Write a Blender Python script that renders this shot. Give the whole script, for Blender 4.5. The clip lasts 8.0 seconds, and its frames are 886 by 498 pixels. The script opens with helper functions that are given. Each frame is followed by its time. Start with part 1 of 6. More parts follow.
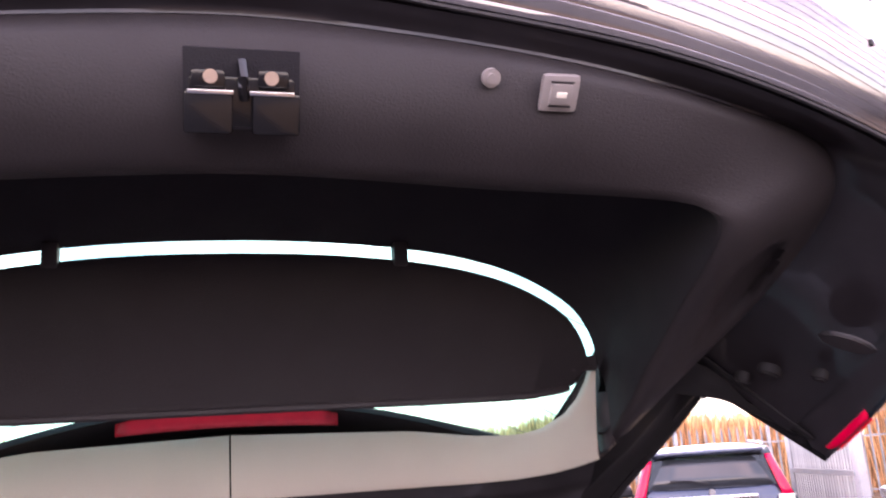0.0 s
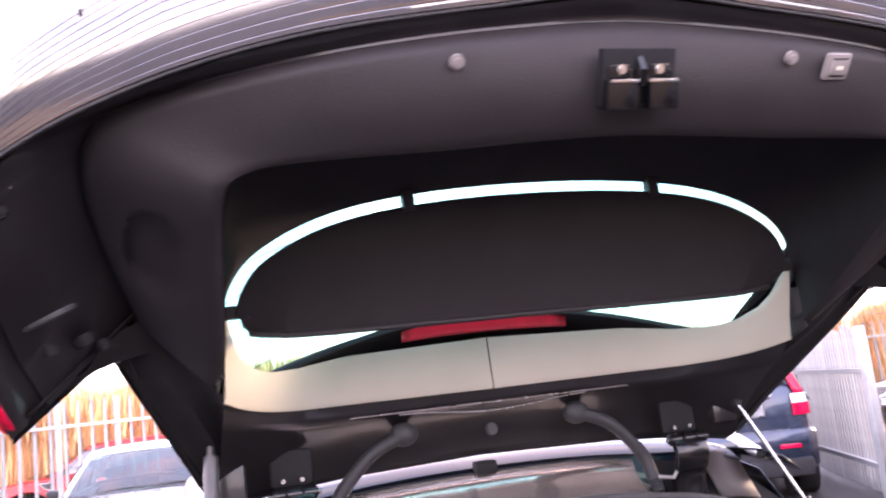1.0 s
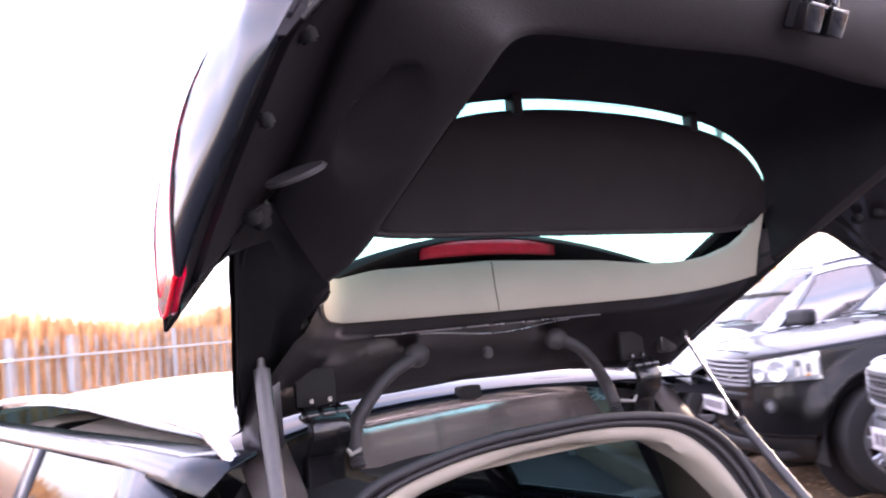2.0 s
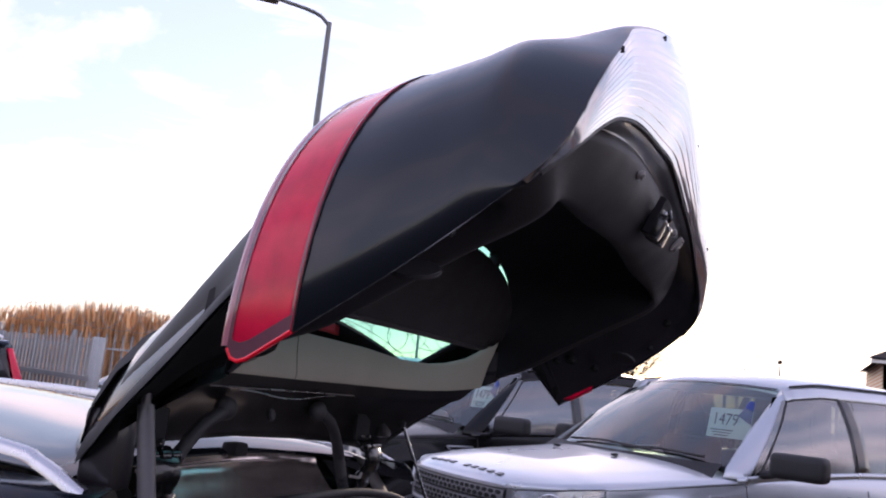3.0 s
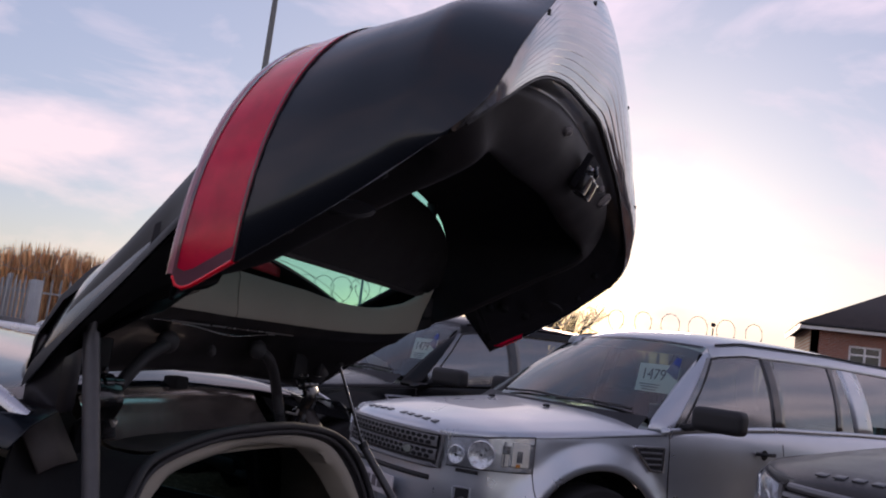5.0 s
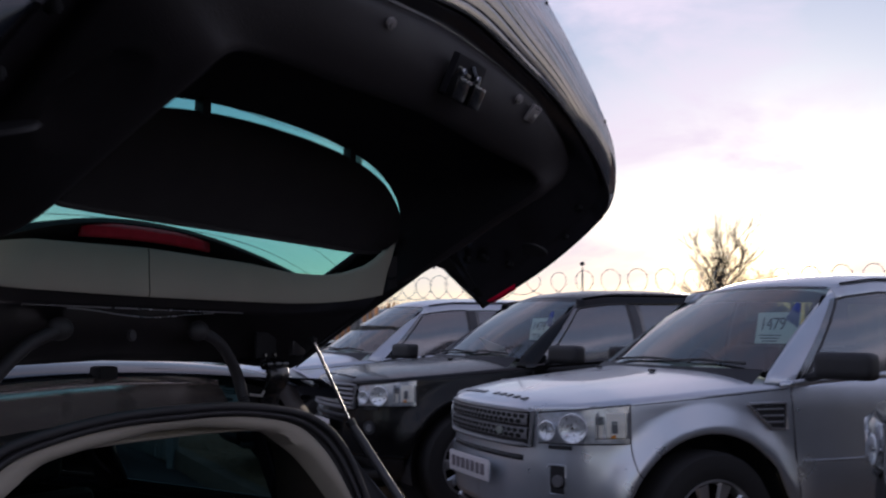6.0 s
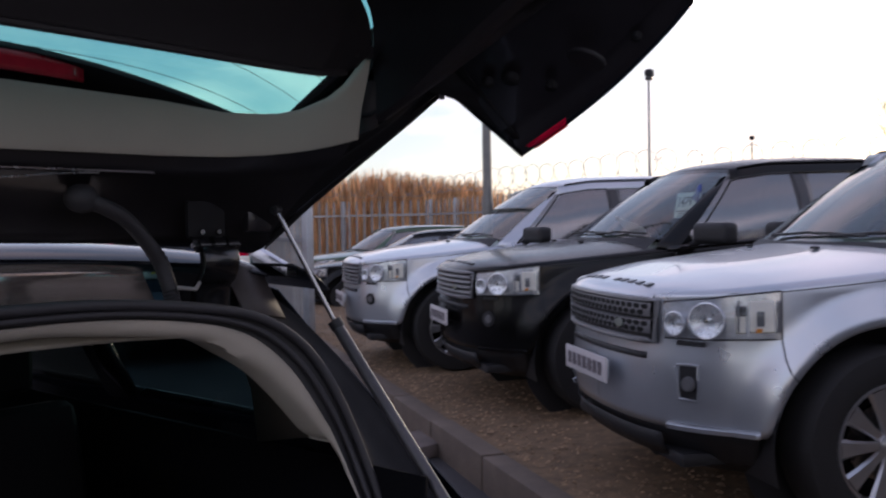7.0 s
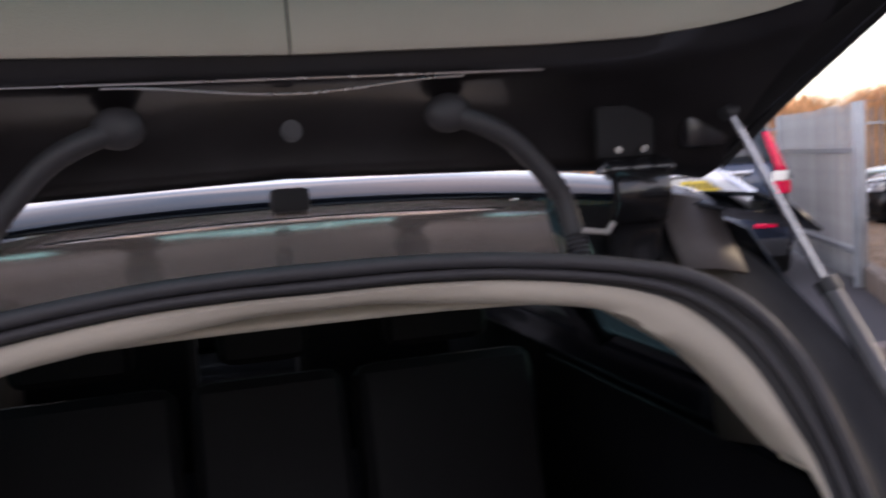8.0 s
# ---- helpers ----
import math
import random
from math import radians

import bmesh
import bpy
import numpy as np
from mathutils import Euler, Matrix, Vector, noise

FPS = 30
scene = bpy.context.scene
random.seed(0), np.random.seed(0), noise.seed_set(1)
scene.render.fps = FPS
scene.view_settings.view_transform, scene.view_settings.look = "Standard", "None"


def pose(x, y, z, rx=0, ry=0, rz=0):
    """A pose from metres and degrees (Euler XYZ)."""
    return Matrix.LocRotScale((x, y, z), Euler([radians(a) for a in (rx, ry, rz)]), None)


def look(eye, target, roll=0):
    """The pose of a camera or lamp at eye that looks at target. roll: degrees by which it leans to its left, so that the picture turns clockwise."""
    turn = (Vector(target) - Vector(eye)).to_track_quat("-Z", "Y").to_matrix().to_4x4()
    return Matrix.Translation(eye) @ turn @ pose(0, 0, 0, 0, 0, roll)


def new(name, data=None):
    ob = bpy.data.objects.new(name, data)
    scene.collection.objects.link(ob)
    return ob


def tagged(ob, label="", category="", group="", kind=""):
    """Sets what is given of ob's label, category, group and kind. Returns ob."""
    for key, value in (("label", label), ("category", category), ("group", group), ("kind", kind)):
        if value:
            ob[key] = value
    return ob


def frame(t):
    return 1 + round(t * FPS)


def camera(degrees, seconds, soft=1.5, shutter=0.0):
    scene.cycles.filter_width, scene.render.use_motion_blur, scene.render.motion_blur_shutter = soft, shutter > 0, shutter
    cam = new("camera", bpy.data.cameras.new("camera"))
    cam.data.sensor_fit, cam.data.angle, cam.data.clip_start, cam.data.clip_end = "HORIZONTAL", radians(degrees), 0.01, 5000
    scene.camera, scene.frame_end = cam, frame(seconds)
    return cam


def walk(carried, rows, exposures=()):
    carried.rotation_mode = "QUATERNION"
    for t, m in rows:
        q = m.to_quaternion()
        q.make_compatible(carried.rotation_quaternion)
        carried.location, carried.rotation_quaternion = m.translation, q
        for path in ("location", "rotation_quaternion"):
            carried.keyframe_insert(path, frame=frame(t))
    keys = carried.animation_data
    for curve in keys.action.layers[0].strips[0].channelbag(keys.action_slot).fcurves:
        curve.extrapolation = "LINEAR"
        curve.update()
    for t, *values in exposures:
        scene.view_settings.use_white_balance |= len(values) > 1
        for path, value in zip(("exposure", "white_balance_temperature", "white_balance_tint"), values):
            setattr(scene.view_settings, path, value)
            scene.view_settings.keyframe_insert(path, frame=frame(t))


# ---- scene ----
# ---- camera ----
cam = camera(53.4, 8.0, soft=2.0, shutter=0.25)
ROWS = [
    (0.0, -0.026, -1.6768, 1.5991, -14.13, 14.21, 3.84),
    (0.3, -0.0726, -1.8491, 1.5689, -14.35, 12.26, 4.67),
    (0.5, -0.127, -1.9219, 1.5805, -12.58, 10.31, 5.03),
    (0.6, -0.1909, -1.9394, 1.5868, -11.57, 9.42, 5.51),
    (0.8, -0.3657, -1.9372, 1.5871, -12.07, 8.91, 6.0),
    (1.0, -0.5677, -1.8939, 1.574, -14.88, 9.43, 6.66),
    (1.2, -0.7254, -1.8542, 1.5595, -18.05, 7.14, 6.14),
    (2.3, -1.3492, -1.3787, 1.5474, -48.85, 6.05, 3.23),
    (2.5, -1.4903, -1.2799, 1.547, -58.46, 6.99, 0.33),
    (2.7, -1.6061, -1.2143, 1.5744, -64.69, 7.83, -2.82),
    (3.0, -1.6916, -1.1529, 1.583, -69.14, 9.19, -5.92),
    (3.5, -1.76, -1.1153, 1.5835, -71.88, 7.28, -7.63),
    (4.0, -1.7818, -1.1051, 1.577, -73.65, 6.4, -8.38),
    (4.5, -1.7846, -1.1339, 1.5517, -74.0894, 7.0425, -7.8807),
    (4.7, -1.7843, -1.155, 1.5548, -73.8394, 6.9025, -7.8107),
    (5.8, -1.4811, -1.5244, 1.5267, -64.78, 6.2, -2.53),
    (6.0, -1.3438, -1.6151, 1.4991, -61.27, 5.68, -0.65),
    (6.5, -0.9744, -1.6101, 1.4322, -55.53, 3.15, 0.9),
    (7.0, -0.5416, -1.4819, 1.4518, -50.53, -1.51, 0.98),
    (7.2, -0.403, -1.4494, 1.433, -44.9, -2.05, 0.46),
    (7.4, -0.2485, -1.3964, 1.4612, -37.74, -2.83, -0.14),
    (7.5, -0.2174, -1.3747, 1.4677, -34.91, -3.13, -0.52),
    (7.6, -0.1786, -1.3343, 1.4734, -30.72, -3.57, -1.07),
    (7.8, -0.135, -1.2439, 1.4544, -23.58, -4.27, -0.11),
    (8.0, -0.1186, -1.156, 1.4456, -16.05, -5.55, 3.66),
]
EXPO = [(0.0, 3.2, 7550, 33), (0.5, 3.35, 7550, 32), (0.8, 3.4, 7350, 30), (1.2, 3.5, 7200, 27), (2.3, 2.7, 6750, 24), (2.7, 1.82, 6550, 21), (3.1, 0.92, 6550, 21), (3.6, 0.45, 6850, 22), (4.7, 0.16, 6850, 21), (5.8, 0.03, 6150, 15), (6.5, 0.2, 6450, 14), (7.0, 0.62, 6550, 15), (7.5, 0.9, 6850, 15), (8.0, 1.95, 7100, 14)]
walk(cam, [(t, pose(x, y, z, 90 + p, r, w)) for t, x, y, z, w, p, r in ROWS],
     exposures=EXPO)

# ---- world and sun ----
world = bpy.data.worlds.new("world")
scene.world = world
world.use_nodes = True
wn, wl = world.node_tree.nodes, world.node_tree.links
bg = wn["Background"]
sky = wn.new("ShaderNodeTexSky")
sky.sky_type, sky.sun_disc = "NISHITA", False
SUN_EL, SUN_AZ = 7.0, 82.0          # degrees; azimuth from +y towards +x
sky.sun_elevation, sky.sun_rotation = radians(SUN_EL), radians(SUN_AZ)
sky.air_density, sky.dust_density, sky.ozone_density = 1.0, 0.8, 2.0
tc = wn.new("ShaderNodeTexCoord")
mp = wn.new("ShaderNodeMapping")
mp.inputs["Scale"].default_value = (1.2, 1.9, 4.2)
mp.inputs["Rotation"].default_value = (0.0, 0.15, 0.6)
cl = wn.new("ShaderNodeTexNoise")
cl.inputs["Scale"].default_value, cl.inputs["Detail"].default_value, cl.inputs["Roughness"].default_value = 2.3, 6, 0.55
cl.inputs["Distortion"].default_value = 0.35
cr = wn.new("ShaderNodeValToRGB")
cr.color_ramp.elements[0].position, cr.color_ramp.elements[1].position = 0.44, 0.64
cr.color_ramp.elements[0].color, cr.color_ramp.elements[1].color = (0.16, 0.16, 0.16, 1), (0.96, 0.96, 0.96, 1)
sep = wn.new("ShaderNodeSeparateXYZ")
hz = wn.new("ShaderNodeValToRGB")      # cloud colour from horizon to zenith
hz.color_ramp.elements[0].position, hz.color_ramp.elements[1].position = 0.0, 0.95
hz.color_ramp.elements[0].color, hz.color_ramp.elements[1].color = (9.6, 8.3, 6.6, 1), (3.4, 2.95, 3.9, 1)
mid = hz.color_ramp.elements.new(0.14)
mid.color = (9.2, 8.0, 8.5, 1)
upp = hz.color_ramp.elements.new(0.42)
upp.color = (8.2, 7.5, 8.9, 1)
high = hz.color_ramp.elements.new(0.64)
high.color = (4.9, 4.4, 5.4, 1)
mx = wn.new("ShaderNodeMix")
mx.data_type = "RGBA"
wl.new(tc.outputs["Generated"], mp.inputs["Vector"])
wl.new(mp.outputs["Vector"], cl.inputs["Vector"])
wl.new(cl.outputs["Fac"], cr.inputs["Fac"])
wl.new(tc.outputs["Generated"], sep.inputs["Vector"])
wl.new(sep.outputs["Z"], hz.inputs["Fac"])
wl.new(cr.outputs["Color"], mx.inputs["Factor"])
gain = wn.new("ShaderNodeVectorMath")   # thin haze over the blue
gain.operation = "MULTIPLY_ADD"
gain.inputs[1].default_value, gain.inputs[2].default_value = (0.7, 0.75, 0.8), (1.5, 2.0, 3.1)
wl.new(sky.outputs["Color"], gain.inputs[0])
wl.new(gain.outputs["Vector"], mx.inputs["A"])
wl.new(hz.outputs["Color"], mx.inputs["B"])
wl.new(mx.outputs["Result"], bg.inputs["Color"])
bg.inputs["Strength"].default_value = 0.1
sun = new("sun", bpy.data.lights.new("sun", "SUN"))
sun.data.energy, sun.data.angle, sun.data.color = 0.9, radians(12), (1.0, 0.82, 0.62)
sun.matrix_world = look((0, 0, 0), (-math.sin(radians(SUN_AZ)), -math.cos(radians(SUN_AZ)), -math.tan(radians(SUN_EL))))

# ---- materials ----
def pbr(name, col, rough=0.5, metal=0.0, coat=0.0, var=0.15, scale=5.0, bump=0.0, bscale=90.0, alpha_glass=0.0, ior=1.45, rand=0.0):
    m = bpy.data.materials.new(name)
    m.use_nodes = True
    n, l = m.node_tree.nodes, m.node_tree.links
    b = n["Principled BSDF"]
    co = n.new("ShaderNodeTexCoord")
    nz = n.new("ShaderNodeTexNoise")
    nz.inputs["Scale"].default_value, nz.inputs["Detail"].default_value = scale, 6
    l.new(co.outputs["Object"], nz.inputs["Vector"])
    fine = n.new("ShaderNodeTexNoise")
    fine.inputs["Scale"].default_value, fine.inputs["Detail"].default_value = bscale, 4
    l.new(co.outputs["Object"], fine.inputs["Vector"])
    add = n.new("ShaderNodeMix")
    add.data_type = "FLOAT"
    add.inputs["Factor"].default_value = 0.35
    l.new(nz.outputs["Fac"], add.inputs["A"])
    l.new(fine.outputs["Fac"], add.inputs["B"])
    rp = n.new("ShaderNodeValToRGB")
    rp.color_ramp.elements[0].position, rp.color_ramp.elements[1].position = 0.3, 0.7
    rp.color_ramp.elements[0].color = tuple(max(0, c * (1 - var)) for c in col) + (1,)
    rp.color_ramp.elements[1].color = tuple(min(1, c * (1 + var)) for c in col) + (1,)
    l.new(add.outputs["Result"], rp.inputs["Fac"])
    out = rp.outputs["Color"]
    if rand:
        oi = n.new("ShaderNodeObjectInfo")
        hv = n.new("ShaderNodeHueSaturation")
        mr = n.new("ShaderNodeMapRange")
        mr.inputs["To Min"].default_value, mr.inputs["To Max"].default_value = 1 - rand, 1 + rand
        l.new(oi.outputs["Random"], mr.inputs["Value"])
        l.new(mr.outputs["Result"], hv.inputs["Value"])
        l.new(out, hv.inputs["Color"])
        out = hv.outputs["Color"]
    l.new(out, b.inputs["Base Color"])
    rr = n.new("ShaderNodeMapRange")
    rr.inputs["To Min"].default_value, rr.inputs["To Max"].default_value = max(0.02, rough * 0.75), min(1, rough * 1.25)
    l.new(nz.outputs["Fac"], rr.inputs["Value"])
    l.new(rr.outputs["Result"], b.inputs["Roughness"])
    b.inputs["Metallic"].default_value = metal
    b.inputs["IOR"].default_value = ior
    b.inputs["Coat Weight"].default_value = coat
    b.inputs["Coat Roughness"].default_value = 0.04
    b.inputs["Transmission Weight"].default_value = alpha_glass
    if bump:
        bp = n.new("ShaderNodeBump")
        bp.inputs["Strength"].default_value, bp.inputs["Distance"].default_value = bump, 0.002
        l.new(fine.outputs["Fac"], bp.inputs["Height"])
        l.new(bp.outputs["Normal"], b.inputs["Normal"])
    return m

def glass(name, tint, rough=0.0, gloss=0.06):
    """Thin window glass: a tinted see-through sheet whose gloss rises towards grazing angles."""
    m = bpy.data.materials.new(name)
    m.use_nodes = True
    n, l = m.node_tree.nodes, m.node_tree.links
    n.remove(n["Principled BSDF"])
    tr, gl, mi, lw = n.new("ShaderNodeBsdfTransparent"), n.new("ShaderNodeBsdfGlossy"), n.new("ShaderNodeMixShader"), n.new("ShaderNodeLayerWeight")
    lw.inputs["Blend"].default_value = 0.5
    pw, ma = n.new("ShaderNodeMath"), n.new("ShaderNodeMath")
    pw.operation, ma.operation = "POWER", "MULTIPLY_ADD"
    pw.inputs[1].default_value = 4.0
    ma.inputs[1].default_value, ma.inputs[2].default_value = 0.9 - gloss, gloss
    l.new(lw.outputs["Facing"], pw.inputs[0])
    l.new(pw.outputs["Value"], ma.inputs[0])
    co, nz, mr = n.new("ShaderNodeTexCoord"), n.new("ShaderNodeTexNoise"), n.new("ShaderNodeMapRange")
    nz.inputs["Scale"].default_value = 9.0
    l.new(co.outputs["Object"], nz.inputs["Vector"])
    mr.inputs["To Min"].default_value, mr.inputs["To Max"].default_value = rough + 0.01, rough + 0.04
    l.new(nz.outputs["Fac"], mr.inputs["Value"])
    l.new(mr.outputs["Result"], gl.inputs["Roughness"])
    tr.inputs["Color"].default_value = (*tint, 1)
    l.new(ma.outputs["Value"], mi.inputs["Fac"])
    l.new(tr.outputs["BSDF"], mi.inputs[1])
    l.new(gl.outputs["BSDF"], mi.inputs[2])
    l.new(mi.outputs["Shader"], n["Material Output"].inputs["Surface"])
    return m

M_PAINT = pbr("dark_paint", (0.0065, 0.0092, 0.014), 0.24, 0.0, 0.22, 0.2, 3)
M_BLACKGLOSS = pbr("gloss_black", (0.006, 0.006, 0.007), 0.20, 0, 0.25, 0.2, 6)
M_FLANGE = pbr("flange_black", (0.014, 0.012, 0.0145), 0.34, 0, 0.3, 0.3, 14, 0.15, 60)
M_SATINBLACK = pbr("satin_black", (0.006, 0.0056, 0.007), 0.85, 0, 0.0, 0.25, 12, 0.1, 80)
# Trim plastic again, darkened: the recess's shade is put into the colour.
M_SHADEDTRIM = pbr("shaded_trim", (0.005, 0.004, 0.0065), 0.95, 0, 0, 0.25, 14, 0.5, 500)
M_TRIM = pbr("grained_trim", (0.019, 0.0155, 0.0172), 0.62, 0, 0, 0.18, 9, 0.35, 420)
# Board plastic kept below the trim's tone; its shade is part of the colour.
M_BOARD = pbr("shaded_board", (0.0135, 0.0108, 0.0122), 0.9, 0, 0, 0.22, 16, 0.6, 700)
M_BEIGE = pbr("beige_fabric", (0.36, 0.32, 0.265), 0.85, 0, 0, 0.06, 8, 0.3, 600)
M_RUBBER = pbr("rubber", (0.020, 0.019, 0.021), 0.55, 0, 0, 0.25, 20, 0.25, 200)
M_HOSE = pbr("hose_rubber", (0.030, 0.028, 0.031), 0.6, 0, 0, 0.2, 25, 0.2, 200)
M_CHROME = pbr("chrome", (0.75, 0.76, 0.78), 0.10, 1.0, 0, 0.05, 20)
M_SATIN = pbr("satin_alu", (0.62, 0.62, 0.64), 0.28, 1.0, 0, 0.08, 12)
M_STEELROD = pbr("strut_rod", (0.34, 0.33, 0.33), 0.2, 1.0, 0, 0.1, 20)
M_STRUT = pbr("strut_body", (0.075, 0.072, 0.078), 0.38, 0.2, 0.1, 0.15, 20)
M_WHITEPLASTIC = pbr("pale_plastic", (0.27, 0.245, 0.235), 0.45, 0, 0, 0.08, 20)
M_LED = pbr("lamp_lens_clear", (0.85, 0.80, 0.70), 0.2, 0, 0.5, 0.05, 20)
M_RED = pbr("red_lens", (0.80, 0.002, 0.050), 0.16, 0, 0.15, 0.38, 9, 0.05, 30)
M_REDRIM = pbr("red_lens_rim", (0.15, 0.055, 0.075), 0.15, 0, 1.0, 0.15, 9)
# Brighter than the lens: daylight glowing through its edge, put into the colour.
M_REDEDGE = pbr("red_edge_glow", (0.95, 0.006, 0.025), 0.2, 0, 0.6, 0.1, 12)
M_LAMPSIDE = pbr("lamp_side_plastic", (0.42, 0.16, 0.20), 0.12, 0, 0.8, 0.12, 9)
# Metallic grey stands in for bright sky mirrored in the dark paint.
M_UNDER = pbr("underside_sheen", (0.25, 0.243, 0.25), 0.12, 0.9, 0.4, 0.12, 5)
M_ROOF = pbr("roof_paint", (0.0065, 0.0092, 0.014), 0.07, 0.0, 0.1, 0.2, 3, 0, 90, 0, 1.33)
# Warm metal stands in for the beige mirrored by gloss black paint.
M_FRAME = pbr("frame_mirror", (0.78, 0.67, 0.62), 0.13, 0.9, 0.6, 0.15, 6)
M_HEADER = pbr("header_black", (0.011, 0.0095, 0.011), 0.48, 0, 0.18, 0.3, 14, 0.12, 60)
M_CORNER = pbr("corner_plastic", (0.055, 0.046, 0.044), 0.6, 0, 0, 0.15, 12, 0.1, 120)
M_PILLAREDGE = pbr("pillar_edge_black", (0.006, 0.006, 0.007), 0.42, 0, 0, 0.2, 8, 0, 90, 0, 1.32)
M_BRAKE = pbr("brake_lens", (0.60, 0.02, 0.04), 0.3, 0, 0.4, 0.15, 30)
M_REARGLASS = glass("green_glass", (0.26, 0.63, 0.56))
M_TINT = glass("privacy_glass", (0.10, 0.19, 0.19))
M_CLEAR = glass("clear_glass", (0.62, 0.73, 0.67), 0.03, .14)
M_LENS = glass("lamp_lens_glass", (0.92, 0.94, 0.95), 0, .05)
M_SIDEGLASS = glass("side_glass", (0.09, 0.11, 0.095), 0.11, .30)
M_PILLAR = pbr("pillar_film", (0.030, 0.028, 0.028), 0.22, 0, 0.6, 0.2, 8)
# Cabin shade is put into these near-black colours and their low IOR.
M_DARKIN = pbr("shaded_interior", (0.004, 0.004, 0.005), 0.8, 0, 0, 0.3, 12, 0.3, 300, 0, 1.15)
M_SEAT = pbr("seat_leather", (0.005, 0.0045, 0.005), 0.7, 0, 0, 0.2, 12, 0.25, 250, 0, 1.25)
M_ASPHALT = pbr("asphalt", (0.050, 0.046, 0.048), 0.85, 0, 0, 0.35, 2.2, 0.8, 140)
M_GRAVELBED = pbr("gravel_bed", (0.20, 0.13, 0.075), 0.95, 0, 0, 0.5, 14, 1.0, 120)
M_STONE = pbr("gravel_stone", (0.30, 0.20, 0.12), 0.9, 0, 0, 0.55, 9, 0.4, 90)
M_KERB = pbr("kerb_concrete", (0.15, 0.115, 0.09), 0.9, 0, 0, 0.3, 6, 0.5, 120)
M_SLAB = pbr("slab_concrete", (0.14, 0.112, 0.10), 0.9, 0, 0, 0.3, 7, 0.5, 120, rand=0.15)
M_GALV = pbr("galvanised", (0.34, 0.355, 0.37), 0.45, 0.5, 0, 0.2, 6, 0.1, 60, rand=0.12)
M_POST = pbr("lamp_post_steel", (0.20, 0.20, 0.19), 0.5, 0.6, 0, 0.2, 6)
M_REED = pbr("dry_reed", (0.78, 0.41, 0.20), 0.9, 0, 0, 0.5, 1.3)
M_REEDBACK = pbr("reed_bank", (0.42, 0.19, 0.08), 0.95, 0, 0, 0.55, 2.5, 1.0, 12)
M_TWIG = pbr("twig", (0.018, 0.014, 0.012), 0.95)
M_BRICK = pbr("red_brick", (0.30, 0.11, 0.07), 0.85, 0, 0, 0.25, 4, 0.3, 60, rand=0.18)
M_TILE = pbr("roof_tile", (0.055, 0.045, 0.045), 0.8, 0, 0, 0.3, 3, 0.4, 30, rand=0.2)
M_UPVC = pbr("white_upvc", (0.78, 0.78, 0.78), 0.4, 0, 0, 0.05, 4)
M_PANE = pbr("house_pane", (0.03, 0.035, 0.04), 0.06, 0, 0.5, 0.3, 1.5)
M_SILVER = pbr("silver_paint", (0.55, 0.58, 0.62), 0.30, 0.74, 0.7, 0.06, 5, 0.05, 900)
M_BLACKPAINT = pbr("black_paint", (0.004, 0.0038, 0.004), 0.22, 0.0, 0.16, 0.3, 6, 0.25, 160, 0, 1.30)
M_DARKGREY = pbr("dark_grey_paint", (0.030, 0.028, 0.029), 0.36, 0.0, 0.12, 0.3, 8, 0.6, 160, 0, 1.38)
M_BLUEPAINT = pbr("blue_paint", (0.035, 0.05, 0.085), 0.25, 0.5, 1.0, 0.12, 4)
M_PALEPAINT = pbr("pale_silver_paint", (0.58, 0.63, 0.68), 0.25, 0.6, 1.0, 0.06, 4)
M_GREENPAINT = pbr("green_paint", (0.05, 0.10, 0.055), 0.3, 0.2, 0.8, 0.1, 4)
M_REDPAINT = pbr("red_paint", (0.45, 0.02, 0.02), 0.3, 0, 1.0, 0.1, 4)
# The opening's beige, darkened because this lining lies in shadow.
M_LINING = pbr("shaded_lining", (0.10, 0.082, 0.065), 0.8, 0, 0, 0.08, 9, 0.3, 500)
M_GREY = pbr("grey_plastic", (0.13, 0.13, 0.135), 0.45, 0.1, 0.1, 0.12, 15, 0.1, 200)
M_LETTER = pbr("letter_grey", (0.10, 0.105, 0.115), 0.4, 0.2, 0.2, 0.1, 15)
M_HOLE = pbr("grille_hole", (0.006, 0.006, 0.006), 0.8)
M_GRILLE = pbr("grille_silver", (0.20, 0.20, 0.21), 0.40, 0.3, 0.1, 0.12, 15)
M_BLACKPLASTIC = pbr("black_plastic", (0.016, 0.016, 0.018), 0.55, 0, 0, 0.2, 15, 0.2, 300)
M_TYRE = pbr("tyre", (0.018, 0.017, 0.017), 0.8, 0, 0, 0.3, 12, 0.4, 120)
M_ALLOY = pbr("alloy", (0.58, 0.58, 0.59), 0.3, 0.85, 0.3, 0.08, 12)
M_LAMPCHROME = pbr("lamp_reflector", (0.86, 0.87, 0.90), 0.25, 0.55, 0, 0.08, 25)
M_LAMPBACK = pbr("lamp_housing", (0.70, 0.71, 0.74), 0.20, 0.7, 0.5, 0.3, 30, 0.4, 45)
M_LAMPBOWL = pbr("lamp_bowl", (0.82, 0.83, 0.86), 0.28, 0.7, 0.3, 0.3, 40, 0.3, 60)
M_AMBER = pbr("amber_lens", (0.75, 0.28, 0.05), 0.2, 0, 0.6, 0.1, 20)
M_PLATEWHITE = pbr("plate_white", (0.66, 0.62, 0.62), 0.4, 0, 0.2, 0.05, 20)
M_PLATEYELLOW = pbr("plate_yellow", (0.80, 0.58, 0.06), 0.4, 0, 0.2, 0.05, 20)
M_PLATEGREY = pbr("plate_grey", (0.16, 0.14, 0.15), 0.6)
M_INK = pbr("ink", (0.02, 0.02, 0.022), 0.6)
